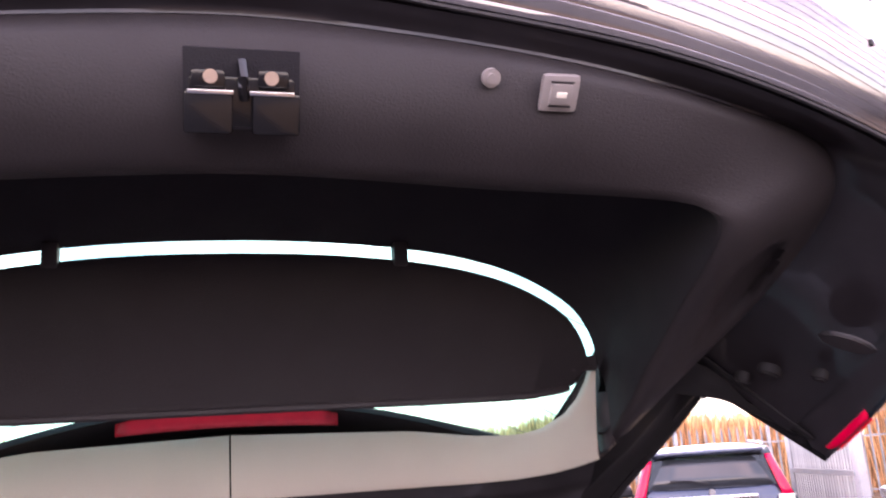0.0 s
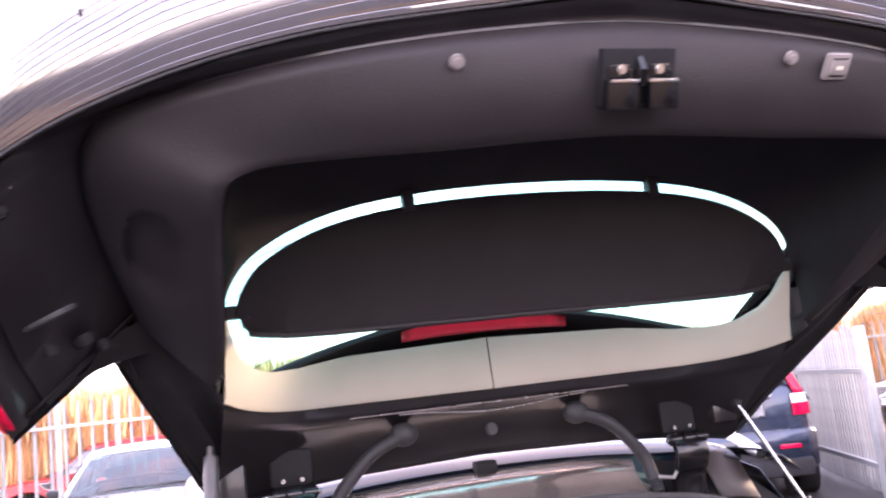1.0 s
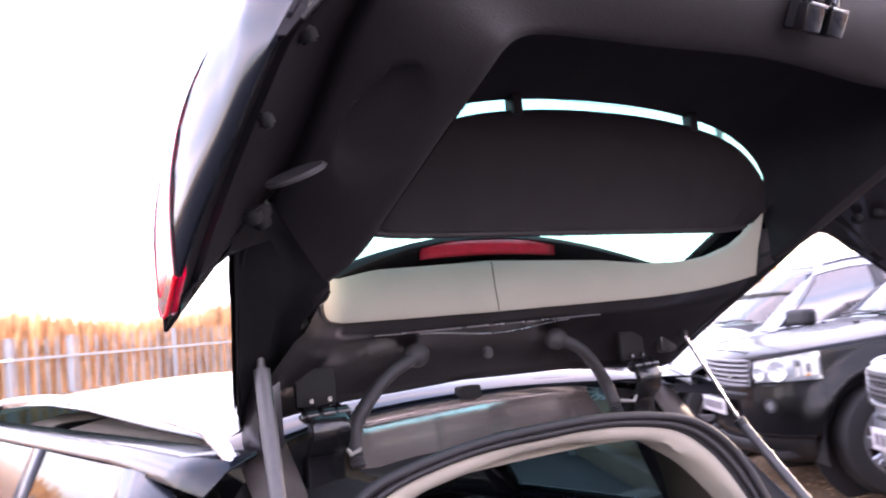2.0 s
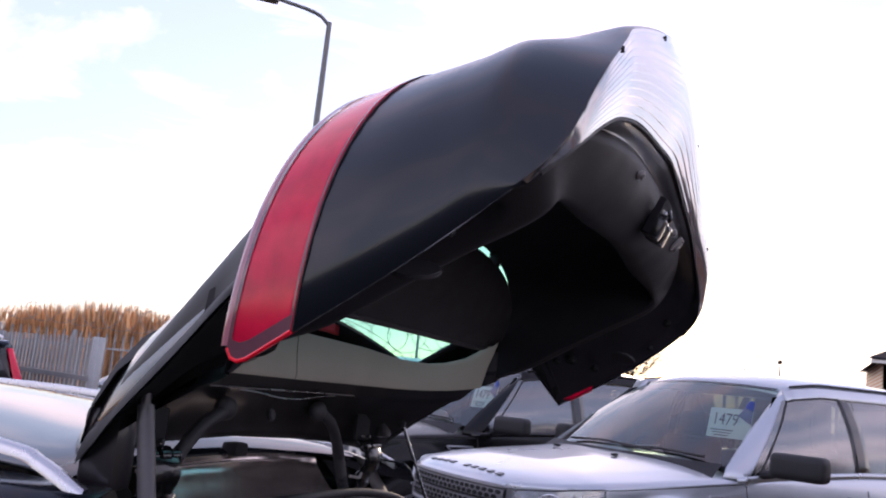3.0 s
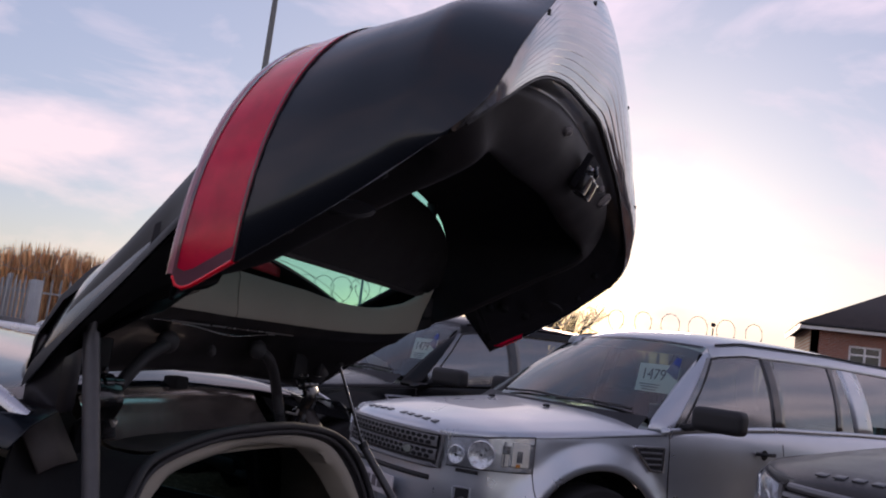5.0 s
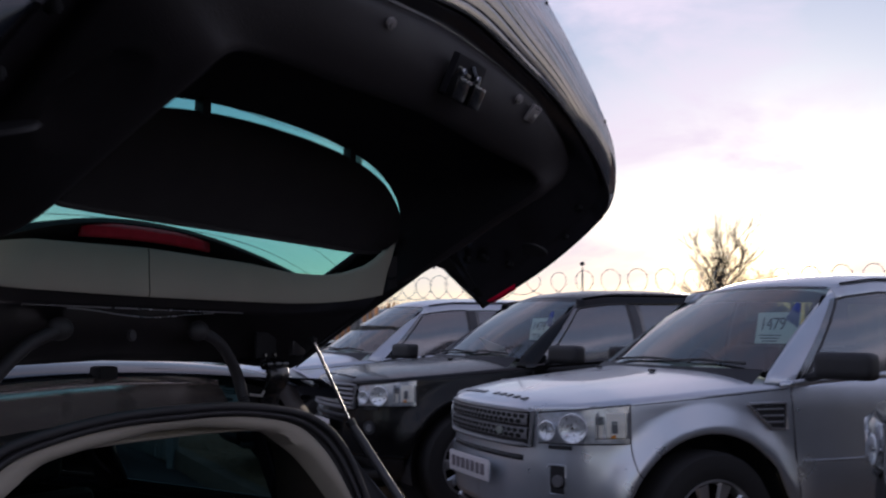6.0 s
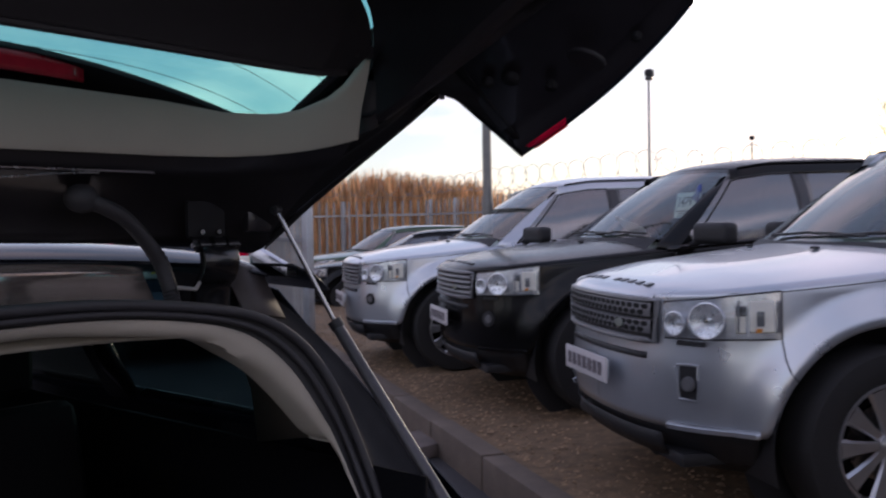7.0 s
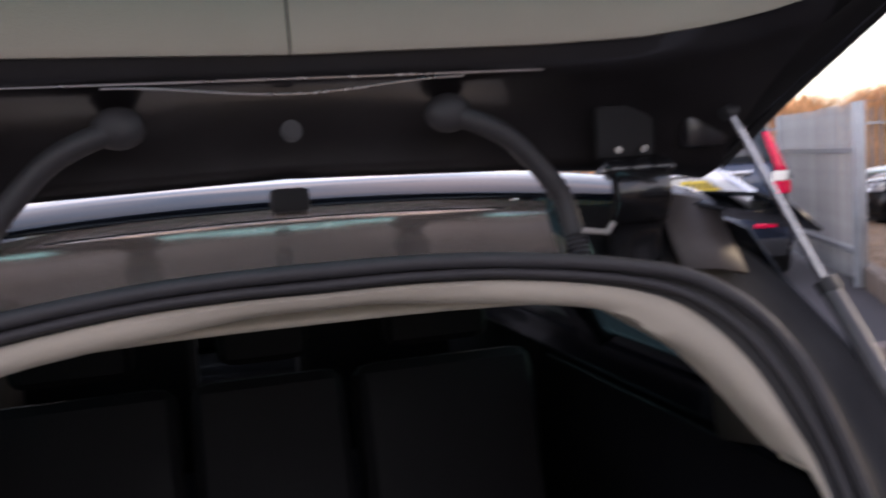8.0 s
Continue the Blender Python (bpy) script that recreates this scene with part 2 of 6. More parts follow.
M_PAPER = pbr("price_card", (0.60, 0.68, 0.70), 0.6, 0, 0, 0.05, 20)
M_CARDBLUE = pbr("card_blue", (0.03, 0.06, 0.25), 0.6)
M_BADGE = pbr("badge_green", (0.22, 0.25, 0.23), 0.3, 0.3, 0.4, 0.1, 30)
M_WHITEREND = pbr("white_render", (0.68, 0.67, 0.64), 0.8, 0, 0, 0.08, 1.5)

# ---- mesh helpers ----
def finish(bm, angle=35):
    bmesh.ops.recalc_face_normals(bm, faces=bm.faces)
    lim = radians(angle)
    for f in bm.faces:
        f.smooth = True
    for e in bm.edges:
        if len(e.link_faces) == 2 and e.calc_face_angle(0) > lim:
            e.smooth = False

def part(name, bm, material, parent=None, label="", angle=35, solid=0.0):
    finish(bm, angle)
    me = bpy.data.meshes.new(name)
    bm.to_mesh(me)
    bm.free()
    for m in (material if isinstance(material, (list, tuple)) else [material]):
        me.materials.append(m)
    ob = new(name, me)
    if parent:
        ob.parent = parent
    if label:
        tagged(ob, label)
    if solid:
        s = ob.modifiers.new("thickness", "SOLIDIFY")
        s.thickness, s.offset = solid, -1
    return ob

def thing(name, label, category, group="", kind="", at=(0, 0, 0)):
    ob = tagged(new(name), label, category, group, kind)
    ob.location = at
    return ob

def grid(rows, bm=None, close=False):
    bm = bm or bmesh.new()
    vs = [[bm.verts.new(p) for p in r] for r in rows]
    for a, b in zip(vs[:-1], vs[1:]):
        n = len(a)
        for i in range(n if close else n - 1):
            q = [a[i], a[(i + 1) % n], b[(i + 1) % n], b[i]]
            if len({tuple(v.co) for v in q}) > 3:
                bm.faces.new(q)
            else:
                u = []
                for v in q:
                    if all((v.co - w.co).length > 1e-7 for w in u):
                        u.append(v)
                if len(u) == 3:
                    bm.faces.new(u)
    return bm

def box(cx, cy, cz, sx, sy, sz, bev=0.0, m=None, bm=None, seg=2):
    t = bmesh.new()
    bmesh.ops.create_cube(t, size=1.0, matrix=Matrix.Translation((cx, cy, cz)) @ Matrix.Diagonal((sx, sy, sz, 1)))
    if bev:
        bmesh.ops.bevel(t, geom=list(t.edges), offset=bev, segments=seg, affect="EDGES", profile=0.6)
    return merge(t, m, bm)

def merge(t, m=None, bm=None):
    if m is not None:
        bmesh.ops.transform(t, matrix=m, verts=t.verts)
    if bm is None:
        return t
    vs = {v: bm.verts.new(v.co) for v in t.verts}
    for f in t.faces:
        bm.faces.new([vs[v] for v in f.verts])
    t.free()
    return bm

def smooth_path(pts, n):
    """A Catmull-Rom curve through the points."""
    pts = [Vector(p) for p in pts]
    ext = [pts[0] * 2 - pts[1]] + pts + [pts[-1] * 2 - pts[-2]]
    out = []
    k = len(pts) - 1
    for i in range(n + 1):
        s = i / n * k
        j = min(int(s), k - 1)
        f = s - j
        a, b, c, d = ext[j:j + 4]
        out.append(0.5 * ((2 * b) + (c - a) * f + (2 * a - 5 * b + 4 * c - d) * f * f + (3 * b - a - 3 * c + d) * f ** 3))
    return out

def tube(path, r, n=10, bm=None, cap=True):
    path = [Vector(p) for p in path]
    rs = r if isinstance(r, (list, tuple)) else [r] * len(path)
    bm = bm or bmesh.new()
    rings, up = [], Vector((0.13, 0.31, 1)).normalized()
    for i, p in enumerate(path):
        d = (path[min(i + 1, len(path) - 1)] - path[max(i - 1, 0)]).normalized()
        a = d.cross(up)
        if a.length < 1e-3:
            a = d.cross(Vector((1, 0, 0)))
        a.normalize()
        b = d.cross(a)
        rings.append([bm.verts.new(p + rs[i] * (math.cos(6.28318 * k / n) * a + math.sin(6.28318 * k / n) * b)) for k in range(n)])
    for u, v in zip(rings[:-1], rings[1:]):
        for k in range(n):
            bm.faces.new([u[k], u[(k + 1) % n], v[(k + 1) % n], v[k]])
    if cap:
        bm.faces.new(rings[0][::-1])
        bm.faces.new(rings[-1])
    return bm

def disc(c, axis, r, depth, n=24, bev=0.0, bm=None):
    t = bmesh.new()
    bmesh.ops.create_cone(t, cap_ends=True, segments=n, radius1=r, radius2=r, depth=depth)
    if bev:
        bmesh.ops.bevel(t, geom=[e for e in t.edges if len(e.link_faces) == 2 and e.calc_face_angle(0) > 1], offset=bev, segments=2, affect="EDGES")
    q = Vector(axis).to_track_quat("Z", "Y").to_matrix().to_4x4()
    return merge(t, Matrix.Translation(c) @ q, bm)

def lerp(a, b, f):
    return tuple(x + (y - x) * f for x, y in zip(a, b))

def pl(x, xs, ys):
    return float(np.interp(x, xs, ys))

M_APRON = pbr("pale_hardstanding", (0.42, 0.35, 0.25), 0.95, 0, 0, 0.3, 1.8, 0.6, 60)
M_PLATEINK = pbr("plate_ink", (0.30, 0.22, 0.06), 0.6)
# ======== the dark estate car with its raised tailgate ========
car = thing("estate_car", "black estate car with its tailgate raised", "car")

def O(row, u, p=4.0, e=0.42):
    (w, ye, ze), (yc, zc) = row
    b = max(0.0, 1 - abs(u) ** p) ** e
    g = .016 * math.sin(math.pi * min(1, b * 1.15)) * max(0, 1 - abs(ye + .56) / .22) if p == 4.0 else 0
    return ((w + g) * u, ye + (yc - ye) * b, ze + (zc - ze) * b)

UPPER = [((.558, -.120, 1.414), (.030, 1.490)), ((.600, -.220, 1.500), (-.085, 1.665)),
         ((.650, -.350, 1.600), (-.290, 1.820)), ((.697, -.472, 1.696), (-.490, 1.950))]
LOWER = [((.824, -.551, 1.577), (-.600, 2.055)), ((.838, -.641, 1.630), (-.685, 2.074)),
         ((.843, -.701, 1.667), (-.740, 2.082)), ((.843, -.762, 1.708), (-.790, 2.092)),
         ((.839, -.833, 1.762), (-.862, 2.108)), ((.832, -.880, 1.803), (-.895, 2.115))]
US = [math.sin(math.pi / 2 * k / 24) for k in range(-24, 25)]

def rows_between(rows, n):
    """More rows between the given ones, on a smooth curve."""
    pts = [(r[0][0], r[0][1], r[0][2], r[1][0], r[1][1]) for r in rows]
    out = []
    k = len(pts) - 1
    for i in range(n + 1):
        s = i / n * k
        j = min(int(s), k - 1)
        f = s - j
        a, b, c, d = (np.array(pts[max(0, min(k, j + q))]) for q in (-1, 0, 1, 2))
        v = 0.5 * ((2 * b) + (c - a) * f + (2 * a - 5 * b + 4 * c - d) * f * f + (3 * b - a - 3 * c + d) * f ** 3)
        out.append(((v[0], v[1], v[2]), (v[3], v[4])))
    return out

# rear panel below the lamps, with its lower crease in an arch
CRX, CRY, CRZ = [0, .2, .4, .572, .63, .687, .738, .776, .80, .82, .832], [-.926, -.943, -.948, -.947, -.950, -.952, -.951, -.943, -.933, -.913, -.884], [2.300, 2.235, 2.160, 2.088, 2.049, 2.009, 1.968, 1.920, 1.876, 1.836, 1.805]
def arch_curve(xs, ys, zs, n=140):
    """A symmetric smooth arch: returns y and z at any x."""
    q = smooth_path([(-xs[1], ys[1], zs[1])] + list(zip(xs, ys, zs)), n)
    q = [v for v in q if v.x >= -.001]
    ax, ay, az = [v.x for v in q], [v.y for v in q], [v.z for v in q]
    return lambda x: Vector((x, pl(abs(x), ax, ay), pl(abs(x), ax, az)))
crease = arch_curve(CRX, CRY, CRZ)
def ease(x):
    x = min(1.0, max(0.0, x))
    return x * x * (3 - 2 * x)
SR = rows_between(LOWER[1:6], 40)
base = [[Vector(O(r, u)) for u in US] for r in SR]
lip = [crease(.832 * u) - base[-1][j] for j, u in enumerate(US)]
def flare(i, j):
    """The panel flares out to a broad lip along its lower edge."""
    w = ease((abs(US[j]) - .50) / .42)
    return ease((i / 40 - (.20 + .50 * w)) / (.50 - .20 * w))
def crest(i, j):
    """The rounded crest just above the crease."""
    return .014 * math.sin(math.pi * min(1.0, max(0.0, (i / 40 - .50) / .50))) * (1 - abs(US[j]) ** 3)
shell = [[base[i][j] + lip[j] * flare(i, j) + Vector((0, -.2 * crest(i, j), crest(i, j))) for j in range(len(US))] for i in range(41)]
tg = part("tailgate", grid(shell), M_PAINT, car,
          "glossy black raised tailgate, outer panel", 50, 0.006)

# lamps that wrap round both corners
def ub(b, p=4.0, e=0.42):
    return max(0.0, 1 - b ** (1 / e)) ** (1 / p)
LB = [k / 30 for k in range(29)]
def lens_pt(rr, i, b, s, out=.0015):
    """A point of the lamp's skin: i across it, b upwards from its lower end, whose front corner is rounded."""
    b = b + .060 * max(0.0, 1 - i / 3.2) ** 2 * max(0.0, 1 - b / .5)
    return Vector(O(rr[int(i)], s * ub(b))) + Vector((s * out, 0, out))
for s in (-1, 1):
    rr = rows_between(LOWER[:2], 8)
    part("tail_lamp", grid([[lens_pt(rr, i, b, s) for b in LB] for i in range(9)]), M_RED, tg, "glossy red tail lamp lens", 50, 0.012)
    rims = [[lens_pt(rr, i, b, s, .0026) for b in (0, .008, .018, .030, .042)] for i in range(9)]
    part("lamp_rim", grid(rims), M_REDRIM, tg, "smoky red lower rim of the lamp", 50)
    part("lamp_rim", grid([[lens_pt(rr, 0, b, s, .0028).lerp(lens_pt(rr, 1, b, s, .0028), g) for g in (0, .4, .8)] for b in LB[:-2]]), M_REDRIM, tg, "", 50)
    part("lamp_rim", grid([[lens_pt(rr, 8, b, s, .0028).lerp(lens_pt(rr, 7, b, s, .0028), g) for g in (0, .2, .4)] for b in LB[:-2]]), M_REDRIM, tg, "", 50)
    part("lamp_side", grid([[lens_pt(rr, 0, b, s, .0026) + Vector((-s * dx, dy, -dz)) for dx, dy, dz in ((0, 0, 0), (.001, .004, -.001), (.003, .010, 0), (.008, .014, .004))] for b in LB]), M_LAMPSIDE, tg, "pale pinkish rounded side of the lens", 60)
    part("lamp_edge", tube([lens_pt(rr, i, 0, s, .001) for i in range(9)], .0028, 8), M_REDEDGE, tg, "lower edge of the lamp, backlit glow in its brighter red")
    part("lamp_gap", tube([lens_pt(rr, 8, b, s, .001) + Vector((0, -.0015, 0)) for b in LB], .0010, 6), M_RUBBER, tg)
# the strip between the two lamps
mid = [O(r, 0) for r in rows_between(LOWER[:2], 8)]
part("upper_panel", grid([[O(r, u * .56) for u in np.linspace(-1, 1, 21)] for r in rows_between(LOWER[:2], 8)]), M_PAINT, tg, "", 50, 0.006)

# glass, pillars and spoiler
up = rows_between(UPPER + LOWER[:1], 28)
up = up[:22] + [up[28]]
part("rear_window", grid([[O(r, u * .84, 3.0, .72) for u in np.linspace(-1, 1, 41)] for r in up[5:22]]), M_REARGLASS, tg, "green tinted rear window glass", 60).visible_shadow = False
for s in (-1, 1):
    part("window_pillar", grid([[Vector(O(r, s * u, 3.0, .72)) + Vector((0, 0, .004)) for u in (.84, .87, .9, .93, .95, .97, .985, .995, 1)] for r in up[:22]]), M_BLACKGLOSS, tg, "gloss black pillar panel", 50, 0.006)
    a, b = up[21], up[22]
    part("pillar_corner", grid([[lerp(O(a, s * u, 3.0, .72), O(b, s * u), f) for u in (.55, .65, .74, .81, .87, .91, .94, .965, .985, 1)] for f in (0, .25, .5, .75, 1)]), M_BLACKGLOSS, tg, "", 50, 0.006)
# side faces of the pillars and their rounded gloss edges
SIDE = [(.560, -.135, 1.462), (.580, -.200, 1.517), (.602, -.262, 1.566), (.632, -.345, 1.629), (.664, -.420, 1.685), (.690, -.466, 1.712)]
EDGE = [(.560, -.118, 1.412), (.579, -.165, 1.452), (.602, -.220, 1.500), (.652, -.350, 1.600), (.678, -.412, 1.649), (.699, -.472, 1.696)]
for s in (-1, 1):
    bs, es = smooth_path(SIDE, 20), smooth_path(EDGE, 20)
    part("pillar_side", grid([[Vector((s * (lerp(e, b, g)[0] + .004 + .004 * math.sin(math.pi * g)), lerp(e, b, g)[1], lerp(e, b, g)[2])) for e, b in zip(es, bs)] for g in (-.05, 0, .3, .7, 1)]), M_BLACKPLASTIC, tg, "matt black side of the window pillar", 60)
    part("pillar_edge", grid([[Vector((s * (b.x + .004 - dx), b.y, b.z + dz * pl(k, [0, 4, 12, 20], [.1, .8, 1.05, 1.15]))) for k, b in enumerate(bs)] for dx, dz in ((-.001, -.004), (0, 0), (.002, .020), (.005, .038), (.011, .056), (.022, .068), (.045, .074))]), M_PILLAREDGE, tg, "black rounded pillar edge", 60)
part("window_base", grid([[lerp(O(up[21], u * .6, 3.0, .72), O(up[22], u * .6), f) for u in np.linspace(-1, 1, 17)] for f in (0, .33, .66, 1)]), M_BLACKGLOSS, tg, "", 50, 0.006)

def spoiler_row(yc, zc, ys, zs, k=3.0, w=.56):
    return [(w * u, yc + (ys - yc) * abs(u) ** k, zc + (zs - zc) * abs(u) ** k) for u in np.linspace(-1, 1, 33)]
part("spoiler", grid([spoiler_row(.035, 1.487, -.118, 1.440), spoiler_row(.052, 1.530, -.130, 1.500), spoiler_row(.036, 1.590, -.160, 1.562, 3, .55),
                      spoiler_row(-.004, 1.652, -.190, 1.600, 3, .53), spoiler_row(-.060, 1.706, -.215, 1.618, 2.2, .53), spoiler_row(-.118, 1.735, -.235, 1.625, 2.0, .525),
                      spoiler_row(-.150, 1.738, -.245, 1.618, 2.0, .515), spoiler_row(-.158, 1.728, -.245, 1.610, 2.0, .51), spoiler_row(-.128, 1.700, -.230, 1.600, 2.2, .515),
                      spoiler_row(-.085, 1.675, -.210, 1.580, 2.4, .525)]), M_SATINBLACK, tg, "black roof spoiler", 60)
part("brake_light", grid([[(x, -.160 - .05 * x * x, z - .2 * x * x) for x in np.linspace(-.178, .178, 15)] for z in (1.694, 1.703, 1.714, 1.724)]), M_BRAKE, tg, "red high-level brake light bar", 60, 0.008)
for k in range(8, 22, 2):
    part("heater_wire", tube([Vector(O(up[k], u * .84, 3.0, .72)) - Vector((0, 0, .003)) for u in np.linspace(-1, 1, 33)], .0007, 4), M_RUBBER, tg)

# underside of the lower edge, finely grooved lengthwise
RMX, RMY, RMZ = [0, .2, .4, .55, .67, .745, .79, .822], [-.935, -.935, -.936, -.934, -.936, -.932, -.921, -.892], [2.063, 2.041, 2.011, 1.972, 1.922, 1.880, 1.848, 1.808]
rim = arch_curve(RMX, RMY, RMZ)
XS = [.822 * math.sin(math.pi / 2 * k / 36) for k in range(-36, 37)]
def under(x, f):
    """The underside: f from its inner edge to the crease."""
    a, b = rim(x), crease(x * 1.010)
    q = a.lerp(b, f)
    k = math.sin(math.pi * f) * .5 * (b - a).length ** 2
    return q + Vector((0, -k, 0))
strip = []
for f in sorted({0.0, 1.0, *[(k + .5 + d) / 11 for k in range(11) for d in (-.28, -.07, 0, .07, .28)]}):
    deep = .0004 if abs((f * 11) % 1 - .5) < .01 else 0
    strip.append([under(x, f) + Vector((0, deep * min(1, 14 * (.822 - abs(x))), 0)) for x in XS])
part("grooved_underside", grid(strip), M_UNDER, tg, "finely grooved underside of the tailgate edge, sky sheen in its grey", 20)
part("strip_gap", tube([rim(x) + Vector((0, .003, -.003)) for x in XS[4:-4]], .003, 6), M_RUBBER, tg)
for x in (-.66, -.30, .30, .66):
    part("drain_slot", box(*(under(x, .95) + Vector((0, -.001, 0))), .005, .003, .008, .001), M_RUBBER, tg)

# black inner frame between the outer edge and the trim
OUTL = [(.822, -.551, 1.577), (.836, -.641, 1.630), (.841, -.701, 1.668), (.841, -.762, 1.709), (.837, -.833, 1.762), (.831, -.874, 1.797), (.820, -.893, 1.809),
        (.790, -.920, 1.848), (.745, -.931, 1.880), (.670, -.935, 1.922), (.520, -.934, 1.981), (.350, -.934, 2.020), (.170, -.934, 2.044), (0, -.934, 2.062)]
INL = [(.655, -.505, 1.735), (.665, -.60, 1.765), (.675, -.67, 1.795), (.685, -.735, 1.830), (.690, -.790, 1.862), (.688, -.825, 1.885), (.680, -.845, 1.902),
       (.662, -.862, 1.922), (.625, -.873, 1.935), (.566, -.886, 1.948), (.430, -.906, 1.973), (.300, -.912, 1.993), (.150, -.908, 2.012), (0, -.905, 2.022)]
PL_ = [(.545, -.445, 1.622), (.534, -.520, 1.652), (.531, -.600, 1.699), (.530, -.677, 1.743), (.530, -.740, 1.778), (.530, -.790, 1.803), (.528, -.825, 1.824),
       (.520, -.842, 1.842), (.495, -.842, 1.858), (.450, -.836, 1.868), (.360, -.830, 1.874), (.250, -.828, 1.878), (.120, -.832, 1.884), (0, -.835, 1.887)]
def whole(loop, n=52):
    """Both halves of a loop, as a smooth curve."""
    k = n // (len(loop) - 1)
    h = [tuple(q) for q in smooth_path(loop + [(-loop[-2][0], loop[-2][1], loop[-2][2])], k * len(loop))][:k * (len(loop) - 1)] + [loop[-1]]
    return [(-x, y, z) for x, y, z in h] + h[::-1][1:]
o_, i_, l_ = whole(OUTL), whole(INL), whole(PL_)
frame_rows = [[Vector(lerp(a, b, f)) + Vector((0, q * .5, q)) for a, b in zip(o_, i_)] for f, q in ((0, 0), (.05, .003), (.10, .004), (.13, .012), (.22, .014), (.26, .005), (.4, .006), (.6, .009), (.8, .013), (.95, .014), (1, .012))]
part("inner_frame", grid(frame_rows), M_FLANGE, tg, "gloss black painted inner frame of the tailgate", 40)
fine = [(0, -.012), (.0, -.002), (.03, .003), (.06, .004)] + [(.06 + .79 * k / 14, .004 + .003 * math.sin(math.pi * k / 14)) for k in range(1, 15)] + [(.90, .001), (.95, -.002), (1, -.012)]
def dent(p):
    """Shallow hand pockets pressed into both sides of the trim."""
    d = max(0.0, 1 - ((abs(p.x) - .612) / .040) ** 2 - ((p.y + .715) / .085) ** 2)
    return .026 * min(1.0, d * 2.2)
trim_rows = []
for f, q in fine:
    row = []
    for a, b in zip(i_, l_):
        v = Vector(lerp(a, b, f)) + Vector((0, -q * .6, -q))
        k = dent(v)
        g = .020 * max(0.0, 1 - (v.x / .52) ** 2) * math.sin(math.pi * f) ** .8
        row.append(v + Vector((math.copysign(k * .45, v.x), -.92 * g, k * .9 - .35 * g)))
    trim_rows.append(row)
part("tailgate_trim", grid(trim_rows), M_TRIM, tg, "dark grained plastic lower trim panel", 60)
# recess between the trim and the window
WIN = [(.545, -.400, 1.690), (.538, -.440, 1.715), (.530, -.455, 1.745), (.520, -.466, 1.775), (.505, -.475, 1.800), (.485, -.482, 1.822), (.455, -.489, 1.842),
       (.415, -.496, 1.862), (.365, -.502, 1.880), (.300, -.507, 1.895), (.225, -.511, 1.905), (.150, -.514, 1.911), (.075, -.516, 1.914), (0, -.516, 1.915)]
w_ = whole(WIN)
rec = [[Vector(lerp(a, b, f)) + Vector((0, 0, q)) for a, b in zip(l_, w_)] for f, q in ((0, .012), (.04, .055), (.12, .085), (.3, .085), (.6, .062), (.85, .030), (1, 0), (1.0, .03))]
part("trim_recess", grid(rec), M_SHADEDTRIM, tg, "recessed trim round the window, its plastic darkened for shade", 60)
# board in the window, darkened for the shade it sits in, and its tabs
def board(x):
    a = abs(x)
    k = [q for q in WIN]
    xs = [q[0] for q in k][::-1]
    return pl(a, xs, [q[1] for q in k][::-1]), pl(a, xs, [q[2] for q in k][::-1])
cur = smooth_path([WIN[k] for k in range(2, 14)], 30)
half = []
for k, p in enumerate(cur):
    d = cur[min(k + 1, 30)] - cur[max(k - 1, 0)]
    n = Vector((-d.z, 0, d.x)).normalized()
    if n.z > 0 or (abs(n.z) < .2 and n.x > 0):
        n = -n
    half.append(Vector((max(0, p.x + n.x * .019), p.y - .012, p.z + n.z * .019)))
half[-1].x = 0
half = [Vector((.500, -.447, 1.716)), Vector((.503, -.46, 1.73))] + half
top = [tuple((-p.x, p.y, p.z)) for p in half] + [tuple(p) for p in half[::-1][1:]]
bot = [(x * .985 * (.492 / .505 if abs(x) > .45 else 1), -.424 - .012 * (1 - (x / .505) ** 2), 1.697 + .010 * abs(x / .505) ** 10) for x, _, _ in top]
rowsb = [[Vector(lerp(b, t, f)) + Vector((0, -q, 0)) for b, t in zip(bot, top)] for f, q in ((0, -.012), (0, 0), (.03, .006), (.06, .002), (.5, .012), (.95, .003), (1, -.004), (1, -.014))]
part("window_board", grid(rowsb), M_BOARD, tg, "board covering most of the window, its plastic darkened for shade", 60)
part("board_edge", tube([Vector(b) + Vector((0, -.004, .001)) for b in bot], .006, 8), M_TRIM, tg, "ribbed lower edge of the board")
for x in (-.224, .224):
    y, z = board(x)
    part("board_tab", box(x, y - .006, z - .011, .020, .022, .034, .003), M_TRIM, tg)
for s in (-1, 1):
    part("board_tab", box(s * .508, -.452, 1.742, .040, .014, .022, .003), M_TRIM, tg)

# beige header
BBX, BBY, BBZ = [0, .3, .40, .46, .505, .538], [-.163, -.185, -.225, -.285, -.350, -.408], [1.576, 1.577, 1.577, 1.580, 1.588, 1.602]
BTX, BTY, BTZ = [0, .3, .40, .455, .485, .503], [-.154, -.180, -.222, -.285, -.340, -.384], [1.681, 1.670, 1.654, 1.649, 1.657, 1.674]
HORN = [((.534, -.420, 1.650), (.514, -.412, 1.694)), ((.530, -.438, 1.700), (.521, -.434, 1.718)), ((.5275, -.450, 1.744), (.5255, -.450, 1.744))]
def bb(f):
    return (BBX[-1] * f, pl(BBX[-1] * abs(f), BBX, BBY), pl(BBX[-1] * abs(f), BBX, BBZ))
def bt(f):
    return (BTX[-1] * f, pl(BTX[-1] * abs(f), BTX, BTY), pl(BTX[-1] * abs(f), BTX, BTZ))
